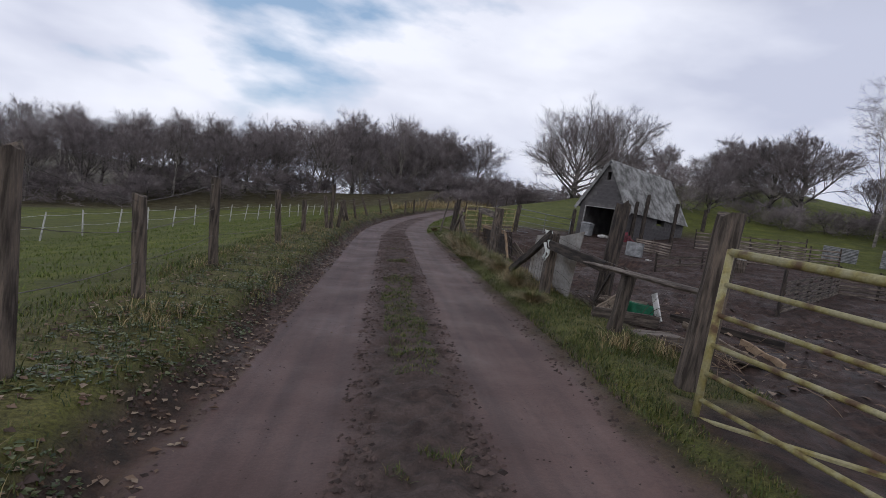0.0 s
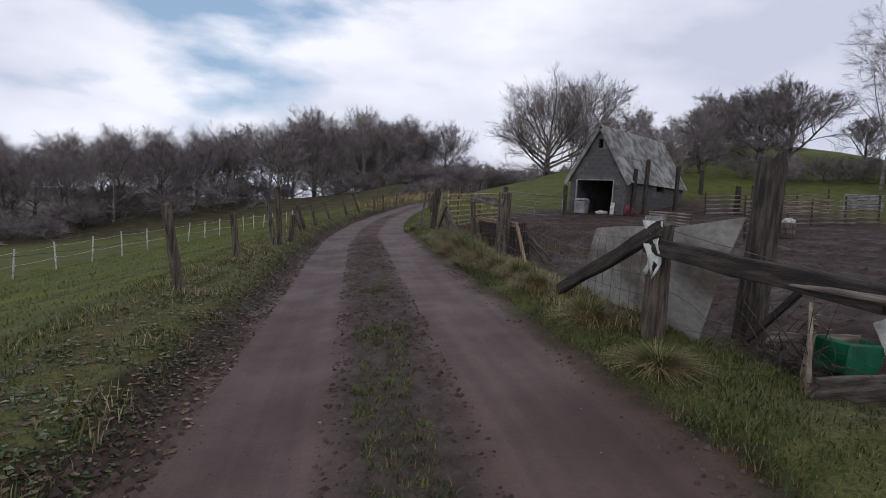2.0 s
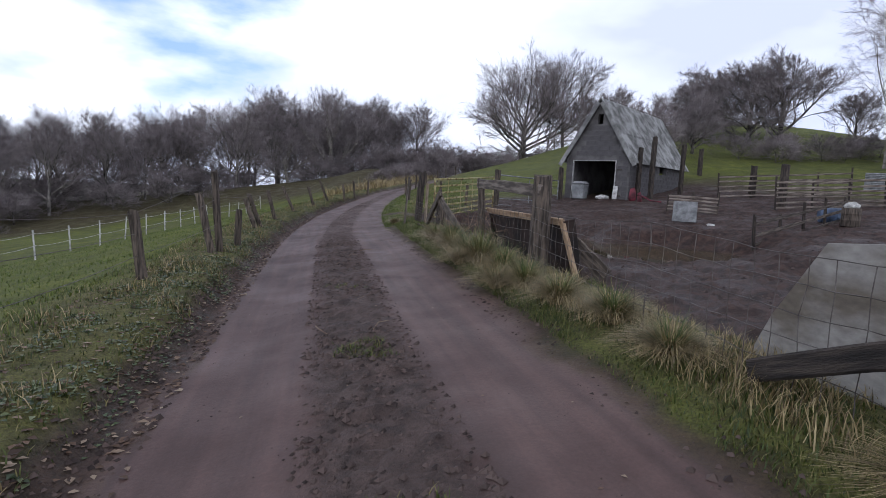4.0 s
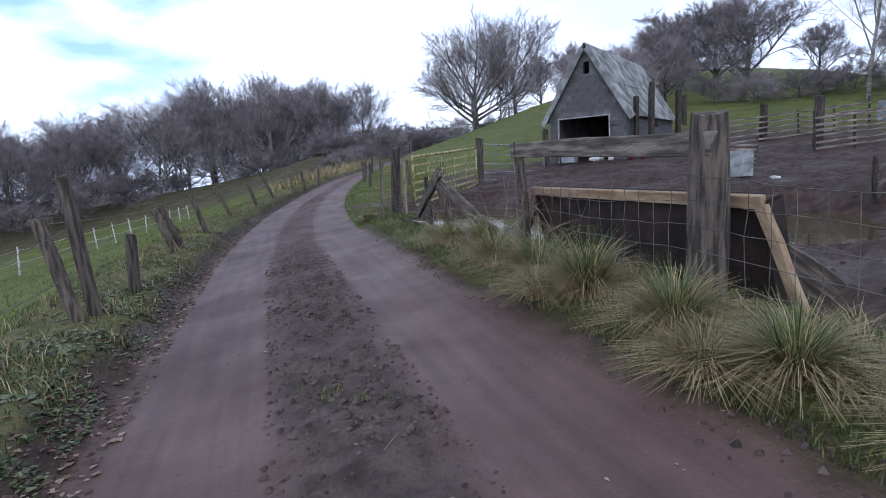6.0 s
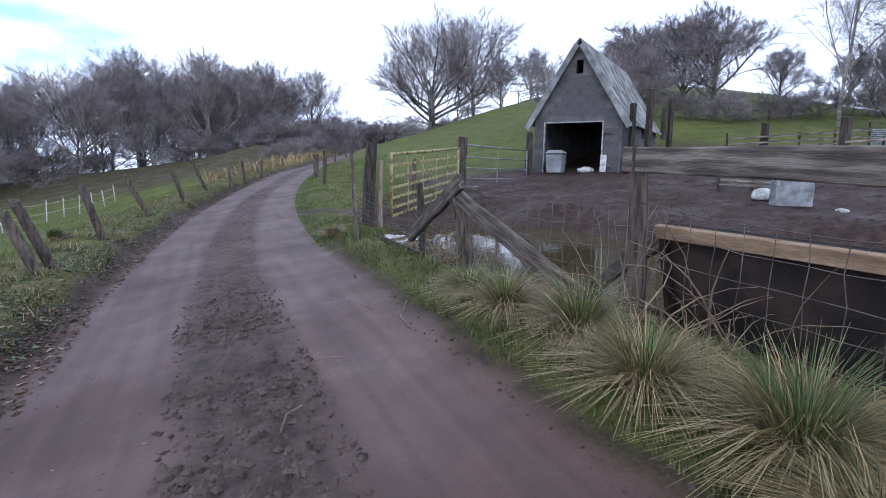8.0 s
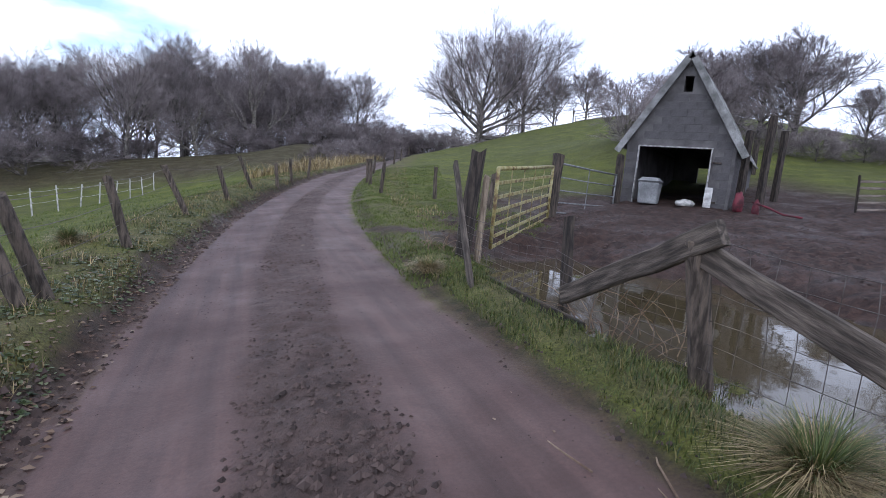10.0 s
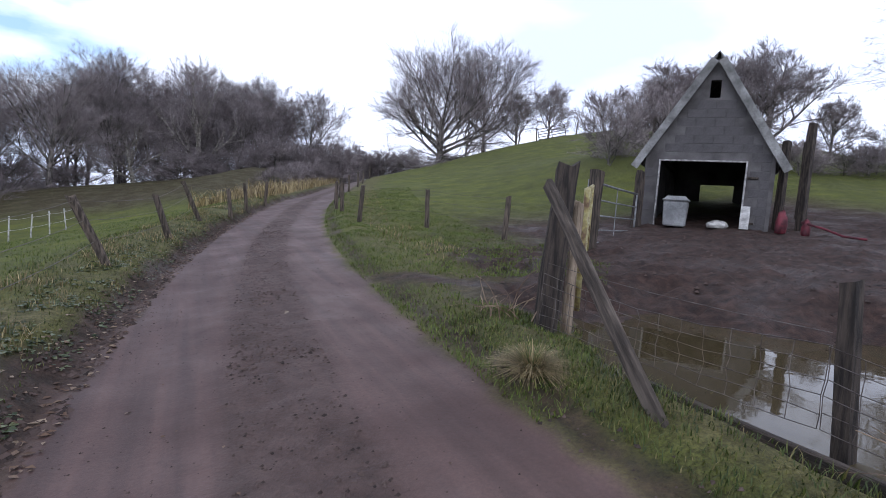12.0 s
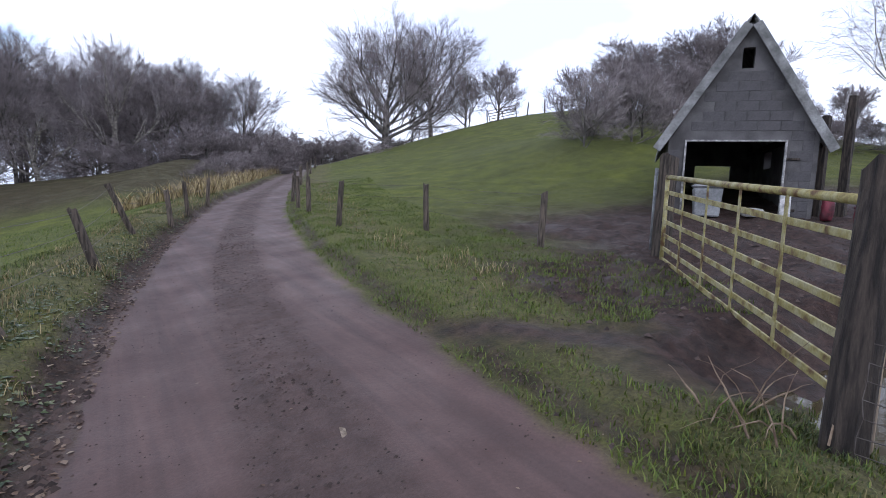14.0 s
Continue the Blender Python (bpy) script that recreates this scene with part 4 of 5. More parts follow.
# galvanised trough on edge, low hurdle fences, drums
trough = thing("water_trough", "galvanised metal trough standing on edge in mud", "trough", pose(9.65, 20.2, land(9.65, 20.2), 0, 0, -40))
for nm, sx, sy, sz, px, py, pz in [("face", 0.58, 0.02, 0.52, 0, 0, 0), ("side", 0.03, 0.3, 0.52, -0.285, 0.16, 0), ("side", 0.03, 0.3, 0.52, 0.285, 0.16, 0), ("top", 0.6, 0.32, 0.03, 0, 0.16, 0.52)]:
    bm = bmesh.new()
    box(bm, sx, sy, sz, Matrix.Translation((px, py, pz)), 0.005)
    part(nm, bm, M_GALV, trough)


def hurdle(a, b, h, slats, seed, label, material=None):
    a, b = Vector((*a, land(*a))), Vector((*b, land(*b)))
    span = (b - a).length
    rnd = random.Random(seed)
    g = thing("hurdle", label, "fence panel", Matrix.Translation(a) @ (b - a).to_track_quat("X", "Z").to_matrix().to_4x4())
    for k in range(slats):
        beam((0, rnd.uniform(-0.01, 0.01), 0.08 + (h - 0.1) * k / (slats - 1) + rnd.uniform(-0.02, 0.02)), (span, 0, 0.08 + (h - 0.1) * k / (slats - 1) + rnd.uniform(-0.04, 0.04)), 0.07, 0.025, "slat", "", "", material or M_PLANK, seed * 20 + k, parent=g)
    n = max(2, round(span / 1.2))
    for k in range(n + 1):
        bm = bmesh.new()
        rough_post(bm, 0.035, h + rnd.uniform(0.0, 0.25), seed + k)
        o = part("stake", bm, M_DARKWOOD, g)
        o.location = (span * k / n, 0.04, 0)
    return g


hurdle((7.2, 9.2), (12.2, 13.4), 0.62, 6, 1, "low slatted wooden hurdle dividing the muddy yard", M_OLDWOOD)
hurdle((12.2, 13.4), (16.5, 12.8), 0.7, 6, 2, "low slatted wooden hurdle dividing the muddy yard", M_OLDWOOD)
hurdle((10.9, 22.7), (12.1, 21.9), 0.52, 5, 3, "grey slatted pallet propped in the yard", M_PLANK)
hurdle((14.6, 22.2), (19.5, 21.3), 0.9, 6, 4, "long slatted wooden fence at the yard edge", M_PLANK)
hurdle((16.0, 26.5), (21.0, 25.0), 0.9, 5, 5, "grey rail fence at the pasture edge", M_PLANK)
hurdle((9.0, 17.0), (13.2, 18.6), 0.55, 3, 6, "thin rusty rail fence crossing the yard", M_OLDWOOD)

M_BLUE = mat("blue_plastic", (0.05, 0.075, 0.13), (0.10, 0.14, 0.22), 4, 0.5, 0.1, 20)


def drum(x, y, r, length, material, label, turn=0, upright=False, inner=None):
    g = thing("drum", label, "drum", pose(x, y, land(x, y) + (0 if upright else r), 0 if upright else 90, 0, turn))
    bm = bmesh.new()
    prof = [(r * 0.94, 0), (r, 0.02), (r, length * 0.33), (r * 1.03, length * 0.35), (r, length * 0.37), (r, length * 0.66), (r * 1.03, length * 0.68), (r, length * 0.7), (r, length - 0.02), (r * 0.94, length)]
    rings = [[bm.verts.new((q * math.cos(6.2832 * k / 18), q * math.sin(6.2832 * k / 18), z)) for k in range(18)] for q, z in prof]
    for u, v in zip(rings, rings[1:]):
        for k in range(18):
            bm.faces.new((u[k], u[(k + 1) % 18], v[(k + 1) % 18], v[k]))
    bm.faces.new(rings[0][::-1])
    if inner is None:
        bm.faces.new(rings[-1])
    part("shell", bm, material, g, smooth=True)
    if inner:
        bm = bmesh.new()
        lip = [[bm.verts.new((q * math.cos(6.2832 * k / 18), q * math.sin(6.2832 * k / 18), z)) for k in range(18)] for q, z in ((r * 0.94, length), (r * 0.5, length + 0.005), (r * 0.48, length - 0.1))]
        for u, v in zip(lip, lip[1:]):
            for k in range(18):
                bm.faces.new((u[k], u[(k + 1) % 18], v[(k + 1) % 18], v[k]))
        bm.faces.new(lip[-1])
        part("front", bm, inner, g)
    return g


drum(12.8, 19.0, 0.2, 0.5, M_BLUE, "blue plastic drum with white end used as shelter", 60, inner=M_WHITEPAINT)
drum(12.5, 17.9, 0.2, 0.45, M_OLDWOOD, "old wooden barrel standing on the mud", 0, True)
sack(12.5, 17.9, 0.2, "white plastic sheet over the barrel top", None, 0, 0.5).location.z += 0.46


def tin(x, y, w, h, turn, label):
    bm = bmesh.new()
    n = 40
    cols = []
    for i in range(n + 1):
        xx = w * (i / n - 0.5)
        yy = 0.018 * math.cos(6.2832 * i / 4)
        cols.append([bm.verts.new((xx, yy + o, z)) for z, o in ((0, 0), (h, 0), (h, 0.006), (0, 0.006))])
    for u, v in zip(cols, cols[1:]):
        for k in range(4):
            bm.faces.new((u[k], v[k], v[(k + 1) % 4], u[(k + 1) % 4]))
    bmesh.ops.recalc_face_normals(bm, faces=bm.faces)
    ob = part("corrugated_sheet", bm, M_GALV)
    ob.matrix_world = pose(x, y, land(x, y) + w / 2, 0, 0, turn) @ pose(0, 0, 0, 0, 90, 0) @ Matrix.Translation((0, 0, -h / 2))
    return tagged(ob, label, "corrugated sheet")


tin(23.2, 25.4, 0.75, 1.5, -35, "pale corrugated sheet standing on edge")
tin(24.6, 23.2, 0.9, 1.8, -50, "pale corrugated sheet standing on edge")

# fence along the crest of the knoll
CREST = [(29.6, 64.5), (31.0, 63.5), (34.2, 61.5), (35.6, 60.6), (37.0, 59.8), (38.6, 59.0), (40.2, 58.2), (26.5, 66.3)]
for k, (x, y) in enumerate(CREST):
    post(x, y, 1.25, 0.06, 300 + k, (random.Random(k).uniform(-0.1, 0.1), 0), group="posts on the knoll", label="small dark fence post on the knoll crest")
hurdle((31.2, 63.3), (33.4, 62.0), 1.1, 5, 9, "old wooden field gate on the knoll crest")
# ---- trees ----
def tree_mesh(seed, tall, spread, levels=4, kids=(9, 7, 6, 5), trunk=0.16, stem=0.35, rise=0.25, twig=0.012, wild=0.25, droop=0.0, reach=1.2, leader=0.52):
    """Verts and faces of a bare tree: wood (trunk and limbs) and twigs."""
    rnd = random.Random(seed)
    wood, twigs = ([], []), ([], [])

    def limb(store, pts, radii, sides):
        vs, fs = store
        base = len(vs)
        for i, p in enumerate(pts):
            d = (pts[min(i + 1, len(pts) - 1)] - pts[max(i - 1, 0)]).normalized()
            a = d.orthogonal().normalized()
            b = d.cross(a)
            for k in range(sides):
                ang = 6.2832 * k / sides
                vs.append(tuple(p + radii[i] * (math.cos(ang) * a + math.sin(ang) * b)))
        for i in range(len(pts) - 1):
            for k in range(sides):
                q = base + i * sides
                fs.append((q + k, q + (k + 1) % sides, q + sides + (k + 1) % sides, q + sides + k))

    def grow(p, d, length, r, level):
        n = 5 if level == 0 else 4 if level == 1 else 3 if level == 2 else 1
        pts, radii = [p.copy()], [r]
        q, dd = p.copy(), d.copy()
        for i in range(n):
            jit = Vector((rnd.gauss(0, 1), rnd.gauss(0, 1), rnd.gauss(0, 1))) * wild * (0.35 if level == 0 else 1.0)
            dd = (dd + jit * 0.5 + Vector((0, 0, rise - droop * (level > 2)))* (0.35 if level else 0.1)).normalized()
            q = q + dd * (length / n)
            pts.append(q.copy())
            radii.append(max(twig * 0.5, r * (1 - (0.62 if level else 0.5) * (i + 1) / n)))
        if level >= levels:
            vs, fs = twigs
            side = (pts[1] - pts[0]).cross(Vector((rnd.gauss(0, 1), rnd.gauss(0, 1), rnd.gauss(0, 1)))).normalized() * radii[0]
            q0 = len(vs)
            vs += [tuple(pts[0] - side), tuple(pts[0] + side), tuple(pts[1])]
            fs.append((q0, q0 + 1, q0 + 2))
            return
        limb(wood if level < 3 else twigs, pts, radii, 7 if level == 0 else 5 if level == 1 else 4 if level == 2 else 3)
        if level >= levels:
            return
        kidn = kids[level]
        for k in range(kidn):
            f = (stem if level == 0 else 0.25) + (1 - (stem if level == 0 else 0.25)) * (k + rnd.random()) / kidn
            i = min(int(f * n), n - 1)
            w = f * n - i
            at = pts[i].lerp(pts[i + 1], w)
            along = (pts[i + 1] - pts[i]).normalized()
            side = along.orthogonal().normalized()
            side = Matrix.Rotation(rnd.uniform(0, 6.2832) if level else k * 2.4 + rnd.random(), 3, along) @ side
            splay = (spread * (1.35 - 0.95 * f) if level == 0 else 0.62) * rnd.uniform(0.7, 1.25)
            nd = (along * math.cos(splay) + side * math.sin(splay)).normalized()
            ln = length * ((reach - 0.4 * f) if level == 0 else (1.0 - 0.35 * f) * (0.72, 0.72, 0.66, 0.85)[level]) * rnd.uniform(0.75, 1.15)
            rr = twig if level + 1 >= levels else max(twig, (radii[i] * (1 - w) + radii[i + 1] * w) * rnd.uniform(0.4, 0.62))
            grow(at, nd, ln, rr, level + 1)

    grow(Vector((0, 0, -0.3)), Vector((0, 0, 1)), tall * leader, trunk, 0)
    out = []
    for vs, fs in (wood, twigs):
        me = bpy.data.meshes.new("tree")
        me.from_pydata(vs, [], fs)
        out.append(me)
    top = max(v[2] for v in twigs[0])
    return out, top


TREE_KINDS = {}


def tree_kind(name, bark, twigmat, **kw):
    (wood, twigs), top = tree_mesh(**kw)
    wood.materials.append(bark)
    twigs.materials.append(twigmat)
    TREE_KINDS[name] = (wood, twigs, top)


def plant(kind, x, y, tall, label, turn=0.0, group="", squash=1.0, lean=(0, 0), category="tree"):
    wood, twigs, top = TREE_KINDS[kind]
    s = tall / top
    ob = thing("tree", label, category, Matrix.Translation((x, y, land(x, y))) @ pose(0, 0, 0, lean[0], lean[1], turn), group)
    ob.scale = (s * squash, s * squash, s)
    for name, me in (("trunk", wood), ("crown", twigs)):
        o = new(name, me)
        o.parent = ob
    return ob


tree_kind("beech", M_BARK, M_TWIG, seed=1, tall=14, spread=1.1, kids=(20, 10, 9, 17), trunk=0.42, stem=0.06, twig=0.0075, rise=0.17, reach=1.5, wild=0.15, leader=0.42)
tree_kind("beech_b", M_BARK, M_TWIG, seed=2, tall=14, spread=1.0, kids=(14, 9, 9, 16), trunk=0.28, stem=0.25, twig=0.0075, rise=0.17, reach=1.25, leader=0.46, wild=0.2)
tree_kind("wood_a", M_BARK, M_TWIG, seed=3, tall=14, spread=0.68, kids=(13, 9, 9, 17), trunk=0.2, stem=0.28, twig=0.0075, rise=0.34, wild=0.2, leader=0.6, reach=0.95)
tree_kind("wood_b", M_BARK, M_TWIG, seed=4, tall=14, spread=0.8, kids=(13, 9, 9, 17), trunk=0.22, stem=0.2, twig=0.0075, rise=0.3, wild=0.22, leader=0.54, reach=1.0)
tree_kind("wood_c", M_BARK, M_TWIG, seed=5, tall=14, spread=0.58, kids=(12, 9, 8, 16), trunk=0.17, stem=0.35, twig=0.0075, rise=0.36, wild=0.18, leader=0.64, reach=0.85)
tree_kind("pale", M_PALEBARK, M_TWIG, seed=6, tall=12, spread=0.85, kids=(9, 8, 7, 13), trunk=0.34, stem=0.12, twig=0.009, wild=0.26, reach=1.25, leader=0.5)
tree_kind("thorn", M_BARK, M_TWIG, seed=7, tall=6, spread=0.95, kids=(14, 9, 9, 17), trunk=0.14, stem=0.12, twig=0.0055, wild=0.34, reach=1.0, leader=0.48)
tree_kind("birch", M_PALEBARK, M_TWIG, seed=8, tall=11, spread=0.8, kids=(12, 8, 7, 15), trunk=0.10, stem=0.25, twig=0.0045, wild=0.3, droop=1.1, leader=0.6, reach=0.8)
tree_kind("bush", M_BARK, M_TWIG, seed=9, tall=4, spread=1.1, kids=(13, 8, 6, 12), trunk=0.05, stem=0.02, twig=0.007, wild=0.28, reach=1.5, leader=0.35)


def spruce_mesh(seed, tall):
    rnd = random.Random(seed)
    bm = bmesh.new()
    for k in range(26):
        z = tall * (0.12 + 0.86 * k / 26)
        r = (tall - z) * 0.24 + 0.2
        for i in range(11):
            a = rnd.uniform(0, 6.2832)
            rr = r * rnd.uniform(0.7, 1.15)
            d = Vector((math.cos(a), math.sin(a), 0))
            s = Vector((-d.y, d.x, 0)) * 0.22 * rr
            tip = d * rr + Vector((0, 0, z - 0.28 * rr))
            q = [Vector((0, 0, z)), d * rr * 0.6 + s + Vector((0, 0, z - 0.1 * rr)), tip, d * rr * 0.6 - s + Vector((0, 0, z - 0.22 * rr))]
            bm.faces.new([bm.verts.new(v) for v in q])
            q2 = [Vector((0, 0, z)), d * rr * 0.6 + Vector((0, 0, z - 0.5 * rr)), tip]
            bm.faces.new([bm.verts.new(v) for v in q2])
    me = bpy.data.meshes.new("crown")
    bm.to_mesh(me)
    bm.free()
    return me


M_SPRUCE = mat("spruce", (0.006, 0.012, 0.007), (0.03, 0.042, 0.024), 2, 0.9, 0.0, 10)
M_BROWNTWIG = mat("brown_twig", (0.05, 0.03, 0.024), (0.12, 0.075, 0.06), 1.0, 0.95, 0.0, 8, vary=0.2)
sp = spruce_mesh(1, 13)
sp.materials.append(M_SPRUCE)
bmt = bmesh.new()
tube(bmt, [(0, 0, -0.3), (0, 0, 12.5)], [0.2, 0.03], 6)
spt = bpy.data.meshes.new("trunk")
bmt.to_mesh(spt)
bmt.free()
spt.materials.append(M_BARK)
TREE_KINDS["spruce"] = (spt, sp, 13.0)

# the knoll
plant("beech", 25.8, 74.6, 15.2, "large bare beech with a broad rounded crown on the knoll", 20, squash=1.22)
plant("beech_b", 31.2, 74.0, 14.0, "bare beech leaning over the knoll crest", 200, squash=1.0)
plant("wood_c", 29.6, 75.5, 9.0, "slim bare tree between the beeches", 70)
plant("thorn", 30.6, 66.5, 6.0, "small bare hawthorn on the knoll crest", 10, squash=0.8)
plant("thorn", 33.5, 65.0, 6.0, "round bare hawthorn beside a hill gate", 140, squash=0.8)
for k, (x, y, h) in enumerate([(24, 98, 8), (28, 101, 7), (33, 99, 8), (37, 97, 7), (21, 104, 8), (41, 100, 7), (30, 92, 5)]):
    plant(("thorn", "bush", "wood_b")[k % 3], x, y, h, "bare scrubby tree in the far hedge", 50 * k, "far hedge trees")
# behind the shed
for k, (kd, x, y, h, sq, lab) in enumerate([
    ("bush", 18.4, 39.6, 4.2, 1.0, "dense bare thicket on the brow of the pasture"), ("bush", 20.4, 38.6, 4.0, 1.0, "dense bare thicket on the brow of the pasture"),
    ("thorn", 24.5, 39.5, 4.4, 1.0, "spreading bare hawthorn behind the shed"), ("thorn", 29.5, 46.5, 5.4, 1.2, "spreading bare hawthorn on the bank behind the yard"),
    ("thorn", 32.0, 48.0, 6.6, 1.3, "bare multi-stemmed tree behind the shed"), ("thorn", 34.4, 42.4, 7.6, 1.15, "spreading bare hawthorn on the bank behind the yard"),
    ("thorn", 32.6, 43.6, 6.8, 1.1, "dark spreading hawthorn behind the shed"), ("bush", 22.2, 39.4, 3.8, 1.1, "dense bare thicket on the brow of the pasture"), ("thorn", 41.0, 42.0, 4.5, 0.9, "small bare hawthorn on the hillside"), ("thorn", 44.5, 39.0, 4.5, 1.0, "small bare hawthorn on the hillside"),
    ("birch", 32.0, 32.4, 12.5, 0.9, "tall pale birch with drooping bare twigs"), ("birch", 35.0, 30.0, 12.0, 0.8, "tall pale birch with drooping bare twigs"),
    ("thorn", 33.5, 30.5, 6.0, 1.0, "dark bare hawthorn beside the birches"), ("wood_b", 37.0, 26.0, 9.0, 1.0, "bare tree at the edge of the yard"),
    ("thorn", 31.0, 22.5, 6.0, 1.0, "dark bare hawthorn beside the birches"), ("wood_a", 36.0, 17.0, 9.0, 1.0, "bare tree at the edge of the yard"), ("thorn", 30.5, 14.0, 6.0, 1.0, "dark bare hawthorn beside the yard")]):
    plant(kd, x, y, h, lab, 67 * k, squash=sq)
for k in range(16):
    x, y = 27.0 + 1.5 * k, 37.5 - 0.35 * k + random.Random(k).uniform(-0.8, 0.8)
    plant("bush", x, y, 1.7 + 0.6 * random.Random(k + 9).random(), "low dark scrub along the bank above the pasture", 40 * k, "bank scrub", 1.3, category="bush")

# the wood across the field
EDGE = [(-78, 28), (-62, 36), (-32, 50), (-26, 54), (2, 71), (13.5, 84)]


def along(t):
    seg = t * (len(EDGE) - 1)
    i = min(int(seg), len(EDGE) - 2)
    f = seg - i
    return Vector((EDGE[i][0] * (1 - f) + EDGE[i + 1][0] * f, EDGE[i][1] * (1 - f) + EDGE[i + 1][1] * f))


rnd = random.Random(12)
total = [(Vector(b) - Vector(a)).length for a, b in zip(EDGE, EDGE[1:])]


def at_length(d):
    for (a, b), l in zip(zip(EDGE, EDGE[1:]), total):
        if d <= l:
            return Vector(a).lerp(Vector(b), d / l)
        d -= l
    return Vector(EDGE[-1])


inward = Vector((-0.52, 0.85))
whole = sum(total)
for row, (gap, back, tall) in enumerate([(4.0, 0.5, 11.0), (4.2, 5.5, 11.6), (4.4, 11.5, 12.0), (4.4, 18.0, 12.4)]):
    d = rnd.uniform(0, 2)
    while d < whole:
        p = at_length(d) + inward * (back + rnd.uniform(-1.8, 1.8))
        kd = rnd.choice(("wood_a", "wood_b", "wood_c", "beech_b", "wood_a"))
        if d < 34 and rnd.random() < 0.55:
            kd = "spruce"
        if not (row == 0 and abs(p.x - 0.8) < 3 and abs(p.y - 71) < 5):
            lab = "dark spruce standing among bare trees" if kd == "spruce" else "tall bare woodland tree at the field edge"
            plant(kd, p.x, p.y, tall * rnd.uniform(0.78, 1.06) * (0.80 + 0.24 * min(1.0, max(0.0, (d - 76) / 12)) - 0.12 * max(0.0, (d - 94) / 14)), lab, rnd.uniform(0, 360), "woodland trees", rnd.uniform(0.95, 1.2) if kd != "spruce" else 1.2)
        d += gap * rnd.uniform(0.75, 1.25) * (1.12 if d < 55 else 0.92)
plant("pale", 0.8, 69.4, 11.2, "pale-barked tree with forked trunk at the wood edge", 40)
plant("pale", -3.6, 66.4, 7.5, "pale leaning tree at the wood edge", 150, lean=(0, 14))
d = 0.0
while d < whole:
    p = at_length(d) - inward * rnd.uniform(-13.0, 5.0)
    plant("bush", p.x, p.y, rnd.uniform(2.0, 3.8), "dense brown undergrowth along the wood edge", rnd.uniform(0, 360), "woodland undergrowth", 1.5, category="bush")
    d += rnd.uniform(1.0, 1.6)
for k, (x, y, h) in enumerate([(12.0, 76, 4.5), (14.5, 79, 5.5), (21.5, 82, 4.0), (23.5, 86, 5.0), (17, 88, 6), (20, 90, 6), (10, 73, 3.5), (23, 78, 3.0), (9.0, 66, 2.2), (7.0, 62, 2.0), (5.5, 58, 1.6), (10.8, 69, 2.6)]):
    plant("bush", x, y, h, "dark leafless shrub crowding the lane end", 47 * k, "lane end shrubs", 1.4, category="bush")


# ---- grass, leaves and litter ----
def blade_material(name, stops, rough=0.6):
    m = bpy.data.materials.new(name)
    m.use_nodes = True
    n, l = m.node_tree.nodes, m.node_tree.links
    g = n.new("ShaderNodeNewGeometry")
    r = n.new("ShaderNodeValToRGB")
    e = r.color_ramp.elements
    for k, (pos, c) in enumerate(stops):
        q = e[k] if k < 2 else e.new(pos)
        q.position, q.color = pos, (*c, 1)
    l.new(g.outputs["Random Per Island"], r.inputs["Fac"])
    b = n["Principled BSDF"]
    l.new(r.outputs["Color"], b.inputs["Base Color"])
    b.inputs["Roughness"].default_value = rough
    return m


M_GRASS = blade_material("grass_blades", [(0.0, (0.022, 0.038, 0.006)), (1.0, (0.22, 0.175, 0.07)), (0.5, (0.064, 0.092, 0.013)), (0.8, (0.125, 0.135, 0.028))])
M_FIELD = blade_material("field_blades", [(0.0, (0.052, 0.082, 0.008)), (1.0, (0.165, 0.19, 0.032)), (0.6, (0.108, 0.15, 0.016))])
M_STRAW = blade_material("straw_blades", [(0.0, (0.085, 0.06, 0.028)), (1.0, (0.50, 0.40, 0.21)), (0.5, (0.28, 0.21, 0.10))])
M_TUFTGREEN = blade_material("tuft_blades", [(0.0, (0.03, 0.055, 0.012)), (1.0, (0.16, 0.18, 0.05)), (0.5, (0.075, 0.11, 0.022))])


def blades(name, spots, tall, wide, label, material, lean=0.5, parent=None, seed=0):
    """One mesh of bent blades; spots are (x, y, z, size)."""
    rs = np.random.RandomState(seed)
    n = len(spots)
    s = np.array(spots, float)
    a = rs.uniform(0, 6.2832, n)
    h = tall * s[:, 3] * rs.uniform(0.55, 1.25, n)
    w = wide * rs.uniform(0.7, 1.3, n)
    out = lean * h * rs.uniform(0.2, 1.3, n)
    dx, dy = np.cos(a), np.sin(a)
    v = np.zeros((n, 5, 3))
    for k, (side, f, o) in enumerate(((-1, 0, 0), (1, 0, 0), (-0.75, 0.6, 0.35), (0.75, 0.6, 0.35), (0, 1.0, 1.0))):
        v[:, k, 0] = s[:, 0] - dy * w * side + dx * out * o
        v[:, k, 1] = s[:, 1] + dx * w * side + dy * out * o
        v[:, k, 2] = s[:, 2] + h * f - 0.01
    base = 5 * np.arange(n)[:, None]
    quads = np.concatenate([base, base + 1, base + 3, base + 2], 1)
    tris = np.concatenate([base + 2, base + 3, base + 4], 1)
    me = bpy.data.meshes.new(name)
    me.from_pydata(v.reshape(-1, 3).tolist(), [], quads.tolist() + tris.tolist())
    me.materials.append(material)
    ob = new(name, me)
    if parent:
        ob.parent = parent
        return ob
    return tagged(ob, label, "grass", kind="stuff")


